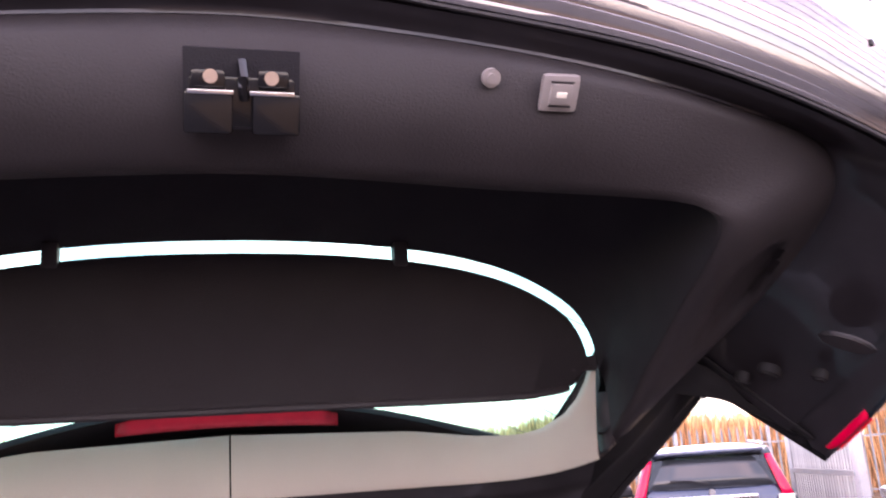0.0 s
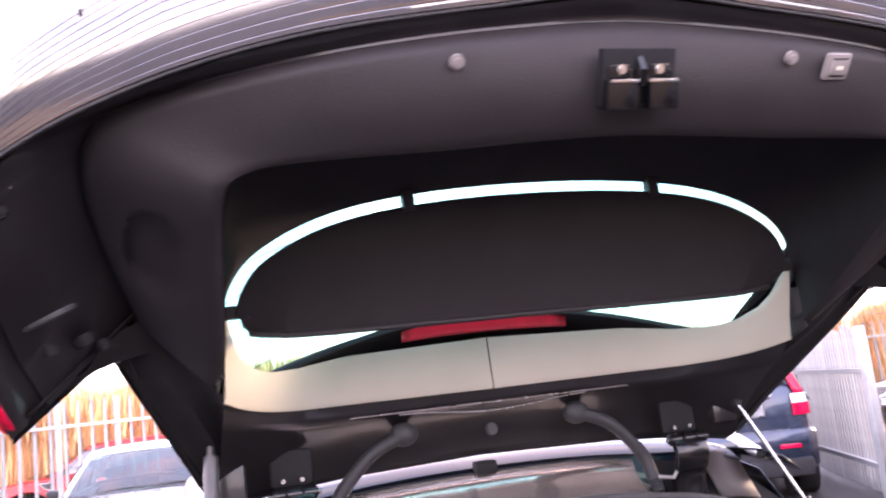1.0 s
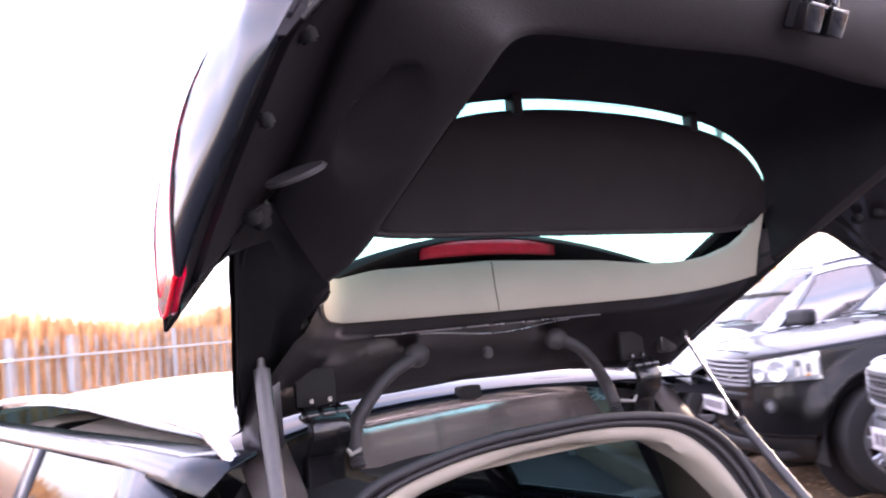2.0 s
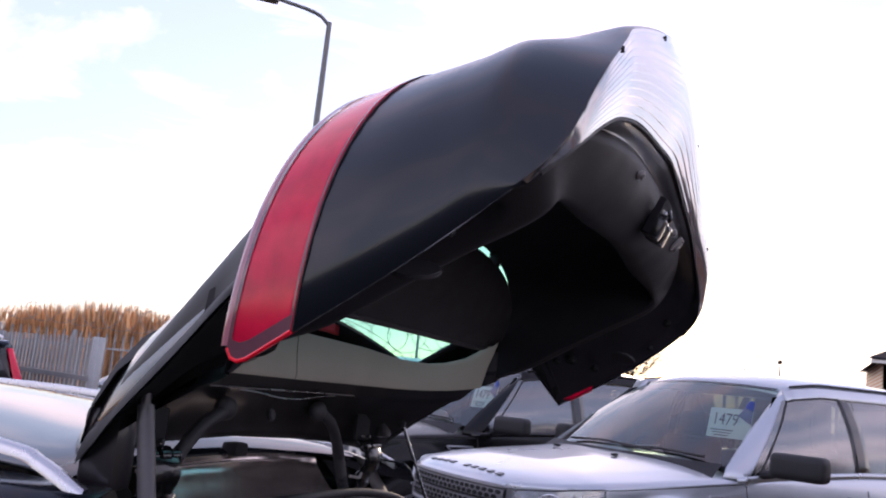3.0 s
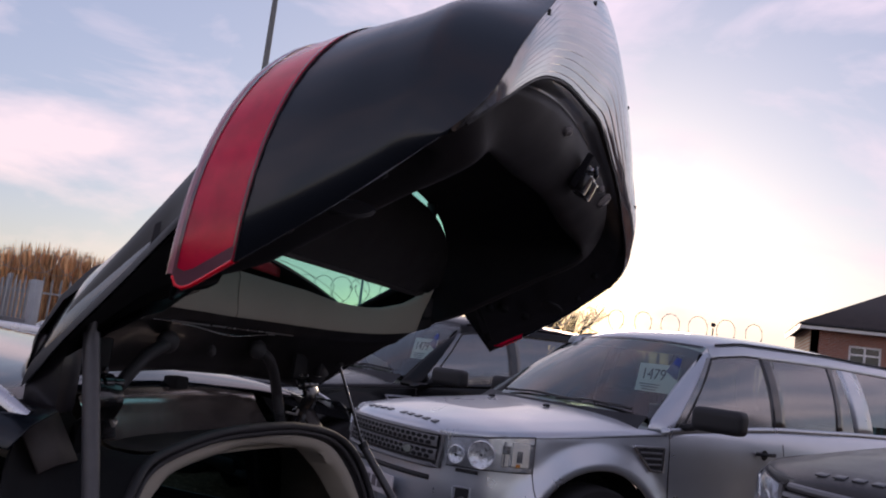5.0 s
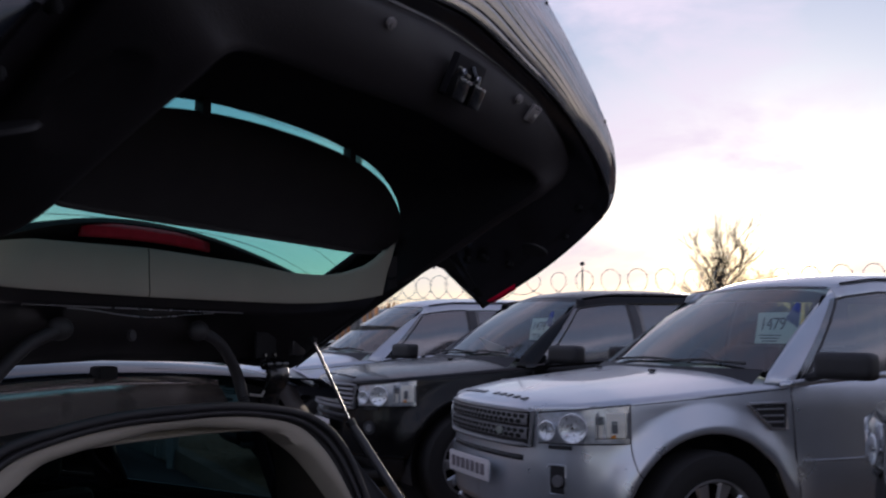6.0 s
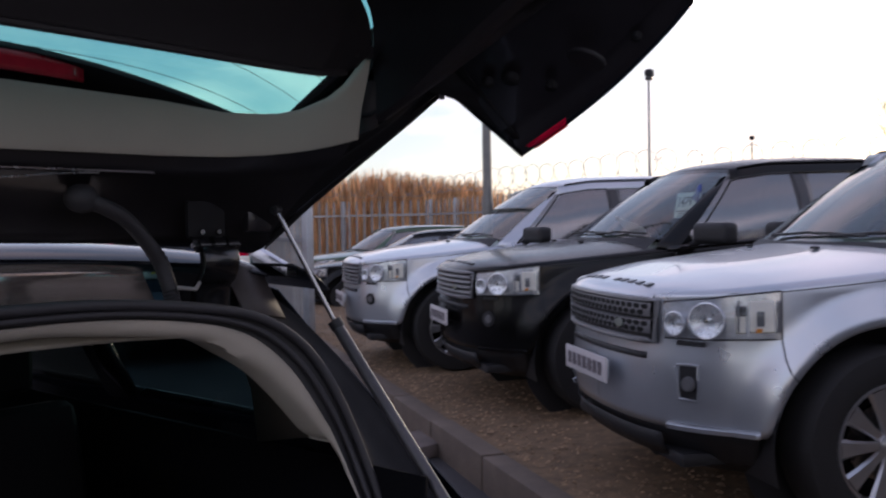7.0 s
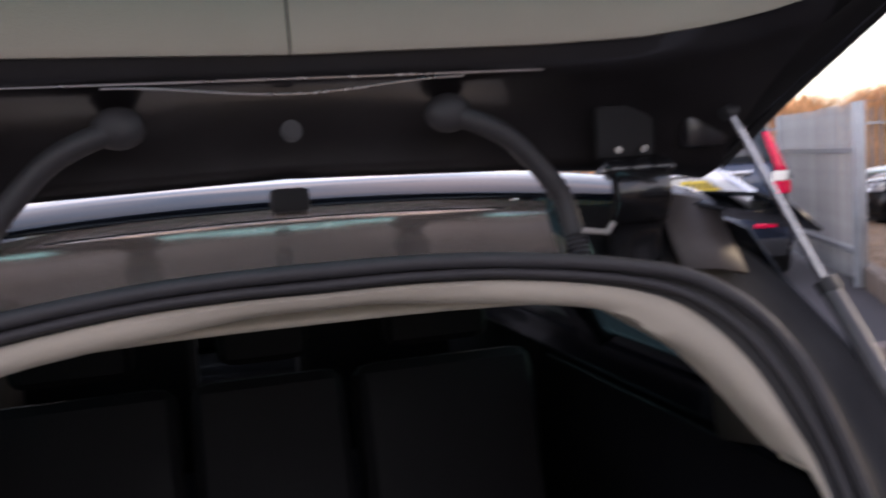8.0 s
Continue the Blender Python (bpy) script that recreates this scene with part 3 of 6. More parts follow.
for s in (-1, 1):
    fs = [s * (.0025 + .9975 * k / 24) for k in range(25)]
    ends = [(bb(f), bt(f)) for f in fs] + [((s * a[0], a[1], a[2]), (s * b[0], b[1], b[2])) for a, b in HORN]
    part("header_trim", grid([[Vector(lerp(a, b, g)) + Vector((0, q, 0)) for a, b in ends] for g, q in ((0, .012), (0, 0), (.1, -.004), (.5, -.002), (.9, -.003), (1, 0), (1, .014))]), M_BEIGE, tg, "beige fabric header trim above the window", 60)

# black header below it, with pressings, plugs and a cable
HB = [(0, -.048, 1.446), (.3, -.060, 1.438), (.42, -.080, 1.430), (.50, -.098, 1.422), (.558, -.120, 1.414)]
def hb(f):
    x = .558 * f
    return (x, pl(abs(x), [q[0] for q in HB], [q[1] for q in HB]), pl(abs(x), [q[0] for q in HB], [q[2] for q in HB]))
fs = np.linspace(-1, 1, 49)
part("header_frame", grid([[Vector(lerp(bb(f), hb(f), g)) + Vector((0, q, 0)) for f in fs] for g, q in ((-.08, .02), (.0, .014), (.12, .004), (.2, .0), (.26, .014), (.5, .020), (.8, .018), (.92, .004), (1, 0), (1.06, .02))]), M_HEADER, tg, "black painted header frame by the hinges", 50)
part("header_wire", tube([(x, -.160, 1.546 - .013 * math.cos(x / .2 * math.pi / 2) ** 2) for x in np.linspace(-.20, .20, 25)], .0016, 6), M_SATIN, tg, "thin bright wire along the header")
# A thin metal tube draws the highlight on the header's glossy edge.
part("header_highlight", tube([(x, -.158 - .08 * abs(x) ** 3, 1.550) for x in np.linspace(-.30, .30, 25)], .0017, 6), M_SATIN, tg, "thin metal line drawn as a highlight along the header")
part("plug", disc((0, -.116, 1.494), (0, -1, .1), .013, .010, 20, .003), M_HOSE, tg, "round rubber plug")
for s in (-1, 1):
    A = [(.47, -.170, 1.515), (.510, -.255, 1.548), (.535, -.345, 1.588), (.543, -.441, 1.618), (.600, -.473, 1.677), (.655, -.505, 1.735)]
    B = [(.558, -.120, 1.414), (.590, -.195, 1.478), (.630, -.300, 1.560), (.667, -.395, 1.634), (.697, -.472, 1.696), (.822, -.551, 1.577)]
    A, B = smooth_path(A, 20), smooth_path(B[:5], 16) + [Vector(lerp(B[4], B[5], k / 4)) for k in range(1, 5)]
    rows_ = [[Vector(lerp(a, b, g)) + Vector((0, q * .3, q)) for a, b in zip(A, B)] for g, q in ((0, 0), (.15, .012), (.3, .014), (.45, .004), (.6, .010), (.85, .012), (1, 0))]
    part("inner_pillar", grid([[(s * p.x, p.y, p.z) for p in r] for r in rows_]), M_SATINBLACK, tg, "black painted inner pillar", 50)
    part("pillar_joint", grid([[(s * .662, -.390, 1.640), (s * .682, -.49, 1.698)], [(s * .655, -.39, 1.690), (s * .676, -.49, 1.735)]]), M_SATINBLACK, tg, "", 50, .004)
    part("trim_joint", grid([[(s * (.535 + .13 * g), -.435 - .075 * g + dy, 1.641 + .132 * g) for g in np.linspace(0, 1, 7)] for dy in (-.006, .012, .03)]), M_SATINBLACK, tg, "", 50, .003)
    part("frame_joint", grid([[(s * lerp(A[-1], B[-1], g)[0], lerp(A[-1], B[-1], g)[1] + dy, lerp(A[-1], B[-1], g)[2] + .018) for g in np.linspace(-.05, .9, 9)] for dy in (-.014, 0, .016)]), M_SATINBLACK, tg, "", 50, .003)
    part("pillar_trim", grid([[(s * x, y, z) for x, y, z in r] for r in ([(.534, -.404, 1.700), (.550, -.396, 1.606), (.51, -.31, 1.580)], [(.548, -.445, 1.700), (.550, -.445, 1.622), (.535, -.345, 1.588)])]), M_TRIM, tg, "dark pillar trim", 60, .004)
    part("round_plug", disc((s * .741, -.738, 1.722), (-s * .45, 0.15, -1), .034, .006, 24, .002), M_HOSE, tg, "round rubber plug in the inner frame")
    for (x, y, z, r) in ((.72, -.60, 1.705, .016), (.755, -.66, 1.69, .011), (.70, -.565, 1.70, .012), (.80, -.80, 1.76, .008), (.775, -.845, 1.83, .010)):
        part("bump_stop", disc((s * x, y, z), (-s * .4, .1, -1), r, .016, 14, .003), M_SATINBLACK, tg)
    part("notch_clip", box(s * .690, -.470, 1.686, .006, .010, .014, .002), M_UPVC, tg)
    part("trim_clip", disc((s * .241, -.914, 1.974), (0, -.8, -.6), .0095, .014, 20, .004), M_WHITEPLASTIC, tg, "pale round trim clip")
mrot = Matrix.Translation((.312, -.914, 1.961)) @ Matrix.Rotation(radians(41), 4, "X")
part("close_button", box(0, 0, 0, .041, .010, .039, .006, mrot), M_WHITEPLASTIC, tg, "pale square tailgate close button")
part("button_rocker", box(0, -.004, 0, .024, .008, .022, .003, mrot), M_WHITEPLASTIC, tg)
for dz in (-.0125, .0125):
    part("button_gap", box(0, -.0055, dz, .024, .002, .0016, .0004, mrot), M_RUBBER, tg)
part("button_mark", box(0, -.0082, .000, .011, .001, .006, .0004, mrot), M_LED, tg)
lrot = Matrix.Translation((0, -.916, 1.950)) @ Matrix.Rotation(radians(24), 4, "X")
# A flat plate, darkened so that it reads as a shaded well.
part("latch_well", box(0, .002, -.001, .104, .014, .074, .002, lrot), M_SHADEDTRIM, tg, "latch well in the trim, a plate darkened as shade")
for nm, *args in (("latch_block", -.030, -.004, -.022, .043, .034, .038, .004), ("latch_block", .030, -.004, -.022, .043, .034, .038, .004), ("latch_plate", 0, .003, -.012, .096, .018, .046, .004), ("screw_boss", -.030, -.002, .006, .032, .014, .022, .006), ("screw_boss", .028, -.002, .008, .030, .014, .020, .006)):
    part(nm, box(*args, lrot), M_BLACKGLOSS, tg, "black steel tailgate latch")
for x in (-.028, .026):
    part("latch_screw", disc(lrot @ Vector((x, -.011, .010)), (0, -1, -.4), .0065, .006, 14, .002), M_CHROME, tg, "bright screw head")
    # Thin chrome bars draw the highlight along the latch blocks' upper edges.
    part("latch_highlight", box(x, -.0215, -.004, .040, .003, .004, .001, lrot), M_CHROME, tg)
part("latch_claw", tube([lrot @ Vector(p) for p in ((0, -.008, .024), (0, -.018, .010), (.002, -.012, -.010))], .005, 8), M_BLACKGLOSS, tg)

# hinges, hoses and gas struts
for s in (-1, 1):
    hx = s * .417
    h = part("hinge", box(hx, -.136, 1.470, .082, .010, .070, .008), M_SATINBLACK, car, "gloss black tailgate hinge")
    prof = smooth_path([(0, -.152, 1.440), (0, -.176, 1.420), (0, -.184, 1.392), (0, -.170, 1.362), (0, -.154, 1.345), (0, -.150, 1.27)], 16)
    part("hinge_arm", grid([[(hx + q, p.y + d, p.z) for q, d in ((-.040, .010), (-.036, -.002), (-.03, -.005), (.03, -.005), (.036, -.002), (.040, .010))] for p in prof]), M_BLACKGLOSS, h, "", 40, .01)
    for k in range(-1, 2):
        part("hinge_knuckle", disc((hx + .030 * k, -.166, 1.424), (1, 0, 0), .0125 if k else .0145, .028, 20, .003), M_BLACKGLOSS, h)
    part("hinge_pin", tube([(hx - .050, -.166, 1.424), (hx + .050, -.166, 1.424)], .005, 10), M_STEELROD, h)
    for q, zz, r in ((-.018, 1.448, .0055), (.018, 1.448, .0055)):
        part("hinge_bolt", disc((hx + q, -.149, zz), (0, -1, 0), r, .010, 6, .0015), M_STEELROD if r < .006 else M_BLACKGLOSS, h)
    pth = smooth_path([(s * .191, -.128, 1.504), (s * .225, -.132, 1.492), (s * .262, -.130, 1.472), (s * .300, -.126, 1.436), (s * .332, -.122, 1.395), (s * .343, -.130, 1.350), (s * .345, -.140, 1.318)], 60)
    rad = [.013 + (.0022 if k % 2 else 0) if k > 34 else .0135 for k in range(61)]
    hose = part("cable_hose", tube(pth, rad, 12), M_HOSE, car, "rubber cable hose between roof and tailgate", 60)
    b = bmesh.new()
    bmesh.ops.create_uvsphere(b, u_segments=16, v_segments=10, radius=.024, matrix=Matrix.Translation((s * .188, -.126, 1.506)) @ Matrix.Diagonal((1.25, .8, 1, 1)))
    part("hose_boot", b, M_HOSE, hose, "rubber boot on the hose end")
    part("hose_clip", tube([(s * .345, -.150, 1.352), (s * .372, -.165, 1.348), (s * .392, -.165, 1.372)], .004, 8), M_WHITEPLASTIC, hose)
    part("bracket", box(s * .530, -.150, 1.440, .052, .075, .130, .016) if s < 0 else box(.520, -.150, 1.470, .060, .03, .050, .012), M_FLANGE, car, "black strut bracket")
rs = part("gas_strut", tube([(.606, -.270, 1.272), (.628, -.470, 1.020), (.640, -.60, .86)], .0115, 14), M_STRUT, car, "gas strut with steel rod")
part("strut_rod", tube([(.527, -.203, 1.483), (.606, -.270, 1.272)], .0045, 10), M_STEELROD, rs, "bright steel piston rod")
part("strut_collar", tube([(.604, -.268, 1.277), (.609, -.277, 1.262)], .0135, 14), M_BLACKPLASTIC, rs)
part("strut_ball", disc((.527, -.200, 1.486), (1, 0, 0), .010, .02, 14, .003), M_BLACKPLASTIC, rs)
ls = part("lift_strut", tube([(-.564, -.238, 1.515), (-.588, -.338, 1.115), (-.604, -.40, .87)], .0135, 14), M_STRUT, car, "thick dark electric lift strut")
part("strut_end", tube([(-.563, -.236, 1.545), (-.564, -.238, 1.515)], .008, 12), M_STRUT, ls)
part("strut_ball", disc((-.560, -.232, 1.540), (1, 0, 0), .011, .03, 14, .003), M_BLACKPLASTIC, ls)

# ---- roof, rear frame and cabin ----
RFY, RFZ = [-.035, -.02, 0, .03, .07, .3, .8, 1.3, 1.9, 2.3], [1.404, 1.412, 1.420, 1.430, 1.436, 1.448, 1.478, 1.490, 1.470, 1.420]
def roof_pt(x, y):
    a = abs(x) / .56
    back = -.10 * a ** 3 * max(0, 1 - max(0, y) / .4)
    return (x, y + back, pl(y, RFY, RFZ) - .03 * a ** 2.2 - .012 * a ** 8)
rx = [.56 * math.sin(math.pi / 2 * k / 14) for k in range(-14, 15)]
roof = part("roof", grid([[roof_pt(x, y) for x in rx] for y in [-.035, -.028, -.02, -.01, 0, .015, .03, .05, .07, .12, .2, .3, .45, .6, .8, 1, 1.2, 1.5, 1.9, 2.3]]), M_ROOF, car, "glossy black roof panel", 50, .004)
part("roof_bump", box(0, -.036, 1.412, .048, .040, .030, .008), M_SATINBLACK, roof, "rubber stop on the roof edge")
SEAL = [(0, -0.264, 1.346), (0.099, -0.264, 1.345), (0.197, -0.263, 1.339), (0.317, -0.267, 1.324), (0.407, -0.272, 1.304), (0.464, -0.288, 1.273), (0.507, -0.305, 1.229), (0.542, -0.328, 1.159), (0.577, -0.362, 1.037), (0.587, -0.43, 0.879), (0.582, -0.51, 0.769)]
TOUT = [(0, -0.258, 1.321), (0.099, -0.258, 1.321), (0.205, -0.259, 1.315), (0.319, -0.264, 1.298), (0.391, -0.269, 1.276), (0.439, -0.28, 1.243), (0.479, -0.299, 1.194), (0.515, -0.322, 1.123), (0.536, -0.339, 1.067), (0.548, -0.416, 0.909), (0.543, -0.495, 0.789)]
TIN = [(0, -0.254, 1.303), (0.059, -0.254, 1.303), (0.134, -0.256, 1.296), (0.24, -0.26, 1.284), (0.316, -0.264, 1.27), (0.37, -0.271, 1.24), (0.426, -0.282, 1.202), (0.474, -0.303, 1.146), (0.514, -0.324, 1.089), (0.529, -0.333, 1.075), (0.531, -0.335, 1.069)]
def full(loop, n=40):
    h = smooth_path(loop, n)
    return [Vector((-p.x, p.y, p.z)) for p in h[::-1]] + h[1:]
seal, tout, tin = full(SEAL), full(TOUT), full(TIN)
part("door_seal", tube([p + Vector((0, -.008, 0)) for p in seal], .0085, 10), M_HOSE, car, "black rubber seal round the boot opening", 60)
part("seal_lip", tube([Vector(lerp(a, b, .60)) + Vector((0, -.010, 0)) for a, b in zip(seal, tout)], .0055, 8), M_HOSE, car, "", 60)
part("seal_base", grid([[Vector(lerp(a, b, g)) for a, b in zip(seal, tout)] for g in (0, .5, 1)]), M_RUBBER, car)
part("opening_trim", grid([[Vector(lerp(a, b, g)) + Vector((0, q, 0)) for a, b in zip(tout, tin)] for g, q in ((0, -.004), (.2, -.010), (.6, -.008), (1, 0), (1.0, .06))]), M_BEIGE, car, "beige trim round the boot opening", 60)
HT = [(0, -.037, 1.402), (.242, -.040, 1.396), (.415, -.066, 1.374), (.500, -.095, 1.352), (.570, -.130, 1.318), (.625, -.175, 1.258), (.665, -.235, 1.180), (.700, -.31, 1.080), (.725, -.40, .96), (.735, -.52, .84), (.74, -.60, .76)]
HS = [SEAL[0], (.239, -.265, 1.335), SEAL[4], SEAL[5], SEAL[6], (.528, -.316, 1.194), SEAL[7], (.563, -.346, 1.094), SEAL[8], SEAL[9], SEAL[10]]
ht, hs = full(HT), full(HS)
def gutter(i, f, d):
    """A point of the rear frame: f from the roof's edge to the seal, sunk by d into the rain channel."""
    a, b = ht[i], hs[i]
    u = (b - a).normalized()
    t = (ht[min(i + 1, len(ht) - 1)] - ht[max(i - 1, 0)]).normalized()
    n = t.cross(u).normalized()
    if n.z > 0:
        n = -n
    return a.lerp(b, f) + n * d * pl(abs(a.x), [0, .30, .40, .5, .62, .74], [1, .92, .5, .45, .4, .3])
CHANNEL = ((-.02, .012), (.0, 0), (.035, .011), (.045, .0155), (.125, .0304), (.207, .0451), (.295, .0597), (.372, .0692), (.45, .071), (.55, .066), (.78, .042), (.92, .018), (1, 0))
def frame_piece(name, x0, x1, material, label, rows=CHANNEL):
    idx = [i for i in range(len(ht)) if x0 <= ht[i].x <= x1]
    return part(name, grid([[gutter(i, f, d) for i in idx] for f, d in rows]), material, car, label, 50)
# One black paint: metal where it mirrors the beige, satin black below.
frame_piece("rear_frame", -.36, .36, M_FRAME, "rear panel below the roof edge, beige reflection in its metal", CHANNEL[:8])
frame_piece("rain_channel", -.36, .36, M_SATINBLACK, "black rain channel behind the seal", CHANNEL[7:])
for s in (-1, 1):
    # Satin black draws the recess's shade; the surface is not sunk further.
    frame_piece("hinge_recess", min(s * .34, s * .48), max(s * .34, s * .48), M_SATINBLACK, "recess behind the hinge, its shade drawn in satin black")
    frame_piece("rear_frame", min(s * .46, s * .75), max(s * .46, s * .75), M_SATINBLACK, "gloss black rear frame of the body")
part("panel_lip", tube([(x, -.046 - .02 * x * x, 1.389 - .10 * x * x) for x in np.linspace(-.34, .34, 25)], .0016, 6), M_CHROME, car, "thin bright lip under the roof edge")
for s in (-1, 1):
    part("corner_cover", grid([[(s * x, y, z) for x, y, z in r] for r in ([(.470, -.095, 1.392), (.515, -.095, 1.386), (.560, -.095, 1.376)], [(.470, -.108, 1.388), (.515, -.110, 1.381), (.560, -.112, 1.371)], [(.470, -.141, 1.346), (.515, -.142, 1.341), (.560, -.143, 1.331)], [(.470, -.180, 1.295), (.515, -.181, 1.292), (.560, -.182, 1.282)])]), M_CORNER, car, "grey-brown corner panel", 50, .006)
    rail = smooth_path([(s * .585, -.170, 1.372), (s * .585, -.135, 1.386), (s * .583, -.07, 1.410), (s * .58, 0, 1.425), (s * .58, .3, 1.447), (s * .58, .8, 1.464), (s * .58, 1.2, 1.468), (s * .57, 1.8, 1.452), (s * .56, 1.95, 1.43)], 60)
    rb = grid([[p + Vector((s * a, 0, b)) for a, b in ((-.010, 0), (-.008, .006), (0, .009), (.008, .006), (.012, -.001), (.013, -.012), (-.010, -.012))] for p in rail], None, True)
    part("roof_rail", rb, M_SATIN, car, "polished roof rail", 50)
    # body side
    ys = [-.20, 0, .3, .6, 1.0, 1.5, 2.0]
    def side_row(y):
        k = pl(y, [-.3, .3, 2.0], [0, 1, 1])
        return [(s * .565, y, 1.385), (s * .62, y, 1.36 + .02 * k), (s * .66, y - .0, 1.325 + .03 * k)]
    part("roof_side", grid([side_row(y) for y in ys] + [[(s * .56, 2.3, 1.38), (s * .60, 2.3, 1.36), (s * .64, 2.3, 1.34)]]), M_PAINT, car, "", 50, .004)
    Q = [[(s * .640, -.150, 1.262), (s * .690, -.215, 1.175), (s * .725, -.30, 1.075), (s * .765, -.40, .965), (s * .80, -.50, .86), (s * .84, -.60, .74), (s * .85, -.64, .62)],
         [(s * .655, -.05, 1.325), (s * .705, -.08, 1.21), (s * .755, -.13, 1.10), (s * .82, -.19, .975), (s * .885, -.25, .89), (s * .91, -.30, .74), (s * .915, -.30, .62)],
         [(s * .66, .10, 1.35), (s * .72, .10, 1.22), (s * .775, .10, 1.10), (s * .845, .10, .975), (s * .915, .10, .89), (s * .935, .10, .74), (s * .935, .10, .62)],
         [(s * .664, .17, 1.352), (s * .72, .17, 1.23), (s * .775, .17, 1.11), (s * .845, .17, .985), (s * .90, .17, .93), (s * .925, .17, .88), (s * .925, .17, .86)]]
    part("rear_quarter", grid(Q), M_PAINT, car, "glossy black rear quarter", 60, .004)
    sg = [[(s * .664, y, 1.352), (s * .72, y, 1.23), (s * .775, y, 1.11), (s * .84, y, .985)] for y in (.17, .45, .8)]
    part("side_window", grid(sg), M_TINT, car, "dark tinted side window", 60)
    part("side_window", grid([[(s * .664, y, 1.352), (s * .72, y, 1.23), (s * .775, y, 1.11), (s * .84, y, .985)] for y in (.92, 1.3, 1.7)]), M_SIDEGLASS, car, "side window", 60)
    part("door_pillar", grid([[(s * .668, y, 1.355), (s * .724, y, 1.23), (s * .779, y, 1.11), (s * .845, y, .985)] for y in (.80, .86, .92)]), M_BLACKGLOSS, car, "", 60, .03)
    arch = []
    for y in np.linspace(.10, 3.35, 66):
        lo = .25
        for yc in (.62, 3.43 - .05):
            if abs(y - yc) < .40:
                lo = max(lo, .36 + math.sqrt(.16 - (y - yc) ** 2))
        wd = pl(y, [.1, .5, 2.5, 3.35], [.915, .935, .935, .90])
        arch.append([(s * (wd - .055), y, .995), (s * (wd - .02), y, .93), (s * wd, y, .86), (s * (wd + .004), y, max(lo + .02, .72)), (s * wd, y, max(lo + .01, .5)), (s * (wd - .02), y, lo)])
    part("body_side", grid(arch), M_PAINT, car, "glossy black body side", 60, .004)
    for yc in (.62, 3.38):
        b = bmesh.new()
        prof = [(.20, -.10), (.30, -.115), (.345, -.105), (.36, -.06), (.362, 0), (.36, .06), (.345, .105), (.30, .115), (.20, .10)]
        grid([[(s * (.82 + d), yc + r * math.cos(6.28318 * k / 36), .36 + r * math.sin(6.28318 * k / 36)) for r, d in prof] for k in range(37)], b)
        wh = part("wheel", b, M_TYRE, car, "black tyre", 40)
        b = bmesh.new()
        disc((s * .90, yc, .36), (1, 0, 0), .05, .04, 16, .005, b)
        for k in range(5):
            a = 6.28318 * k / 5
            box(.125, 0, 0, .20, .05, .03, .008, Matrix.Translation((s * .90, yc, .36)) @ Matrix.Rotation(a, 4, "X") @ Matrix.Rotation(radians(-90), 4, "Y"), b)
        part("rim", b, M_ALLOY, wh, "alloy rim", 40)
        part("arch_liner", grid([[(s * (.62 + .28 * q), yc + .41 * math.cos(math.pi * k / 20), .36 + .41 * math.sin(math.pi * k / 20)) for q in (0, 1)] for k in range(21)]), M_BLACKPLASTIC, wh)
# bonnet, windscreen, front and bumpers
part("windscreen", grid([[(x, pl(f, [0, 1], [2.28, 2.95]) + .10 * (1 - (x / .7) ** 2), pl(f, [0, 1], [1.41, 1.02]) - .05 * x * x) for x in np.linspace(-.56 - .14 * f, .56 + .14 * f, 15)] for f in np.linspace(0, 1, 7)]), M_TINT, car, "windscreen", 60)
part("bonnet", grid([[(x * pl(y, [2.9, 3.6, 3.85], [.86, .82, .72]) , y - .12 * x ** 4, pl(y, [2.9, 3.3, 3.7, 3.87], [1.03, 1.00, .92, .80]) - .05 * x * x) for x in np.linspace(-1, 1, 15)] for y in np.linspace(2.9, 3.87, 10)]), M_PAINT, car, "", 60, .004)
part("front_bumper", grid([[(x * .88, 3.35 + .55 * (1 - abs(x) ** 4) ** .5 + d, z) for x in np.linspace(-1, 1, 31)] for z, d in ((.22, -.06), (.35, 0), (.55, .02), (.72, 0), (.82, -.04))]), M_PAINT, car, "", 60, .004)
part("rear_bumper", grid([[(x * .90, -.20 - .55 * (1 - abs(x) ** 5) ** .5 + d, z) for x in np.linspace(-1, 1, 31)] for z, d in ((.25, .10), (.34, .02), (.5, 0), (.64, .01), (.70, .05), (.72, .16))]), M_PAINT, car, "black rear bumper", 60, .004)
part("load_sill", box(0, -.60, .715, 1.20, .16, .02, .008), M_SATIN, car, "load sill cover")
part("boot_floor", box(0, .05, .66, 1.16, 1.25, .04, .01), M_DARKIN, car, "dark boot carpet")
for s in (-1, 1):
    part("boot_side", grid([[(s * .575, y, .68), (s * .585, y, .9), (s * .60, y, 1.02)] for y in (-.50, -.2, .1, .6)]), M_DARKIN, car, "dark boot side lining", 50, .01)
    part("inner_quarter", grid([[(s * x, y, z) for x, y, z in r] for r in ([(.60, -.05, 1.02), (.585, -.05, 1.13), (.545, -.06, 1.215), (.46, -.08, 1.262), (.35, -.10, 1.285)], [(.60, -.20, 1.05), (.57, -.20, 1.14), (.515, -.19, 1.212), (.44, -.18, 1.252), (.34, -.19, 1.274)], [(.545, -.330, 1.08), (.526, -.318, 1.13), (.485, -.300, 1.17), (.420, -.280, 1.225), (.325, -.266, 1.274)])]), M_LINING, car, "rear pillar lining, beige darkened for shadow", 60, .008)
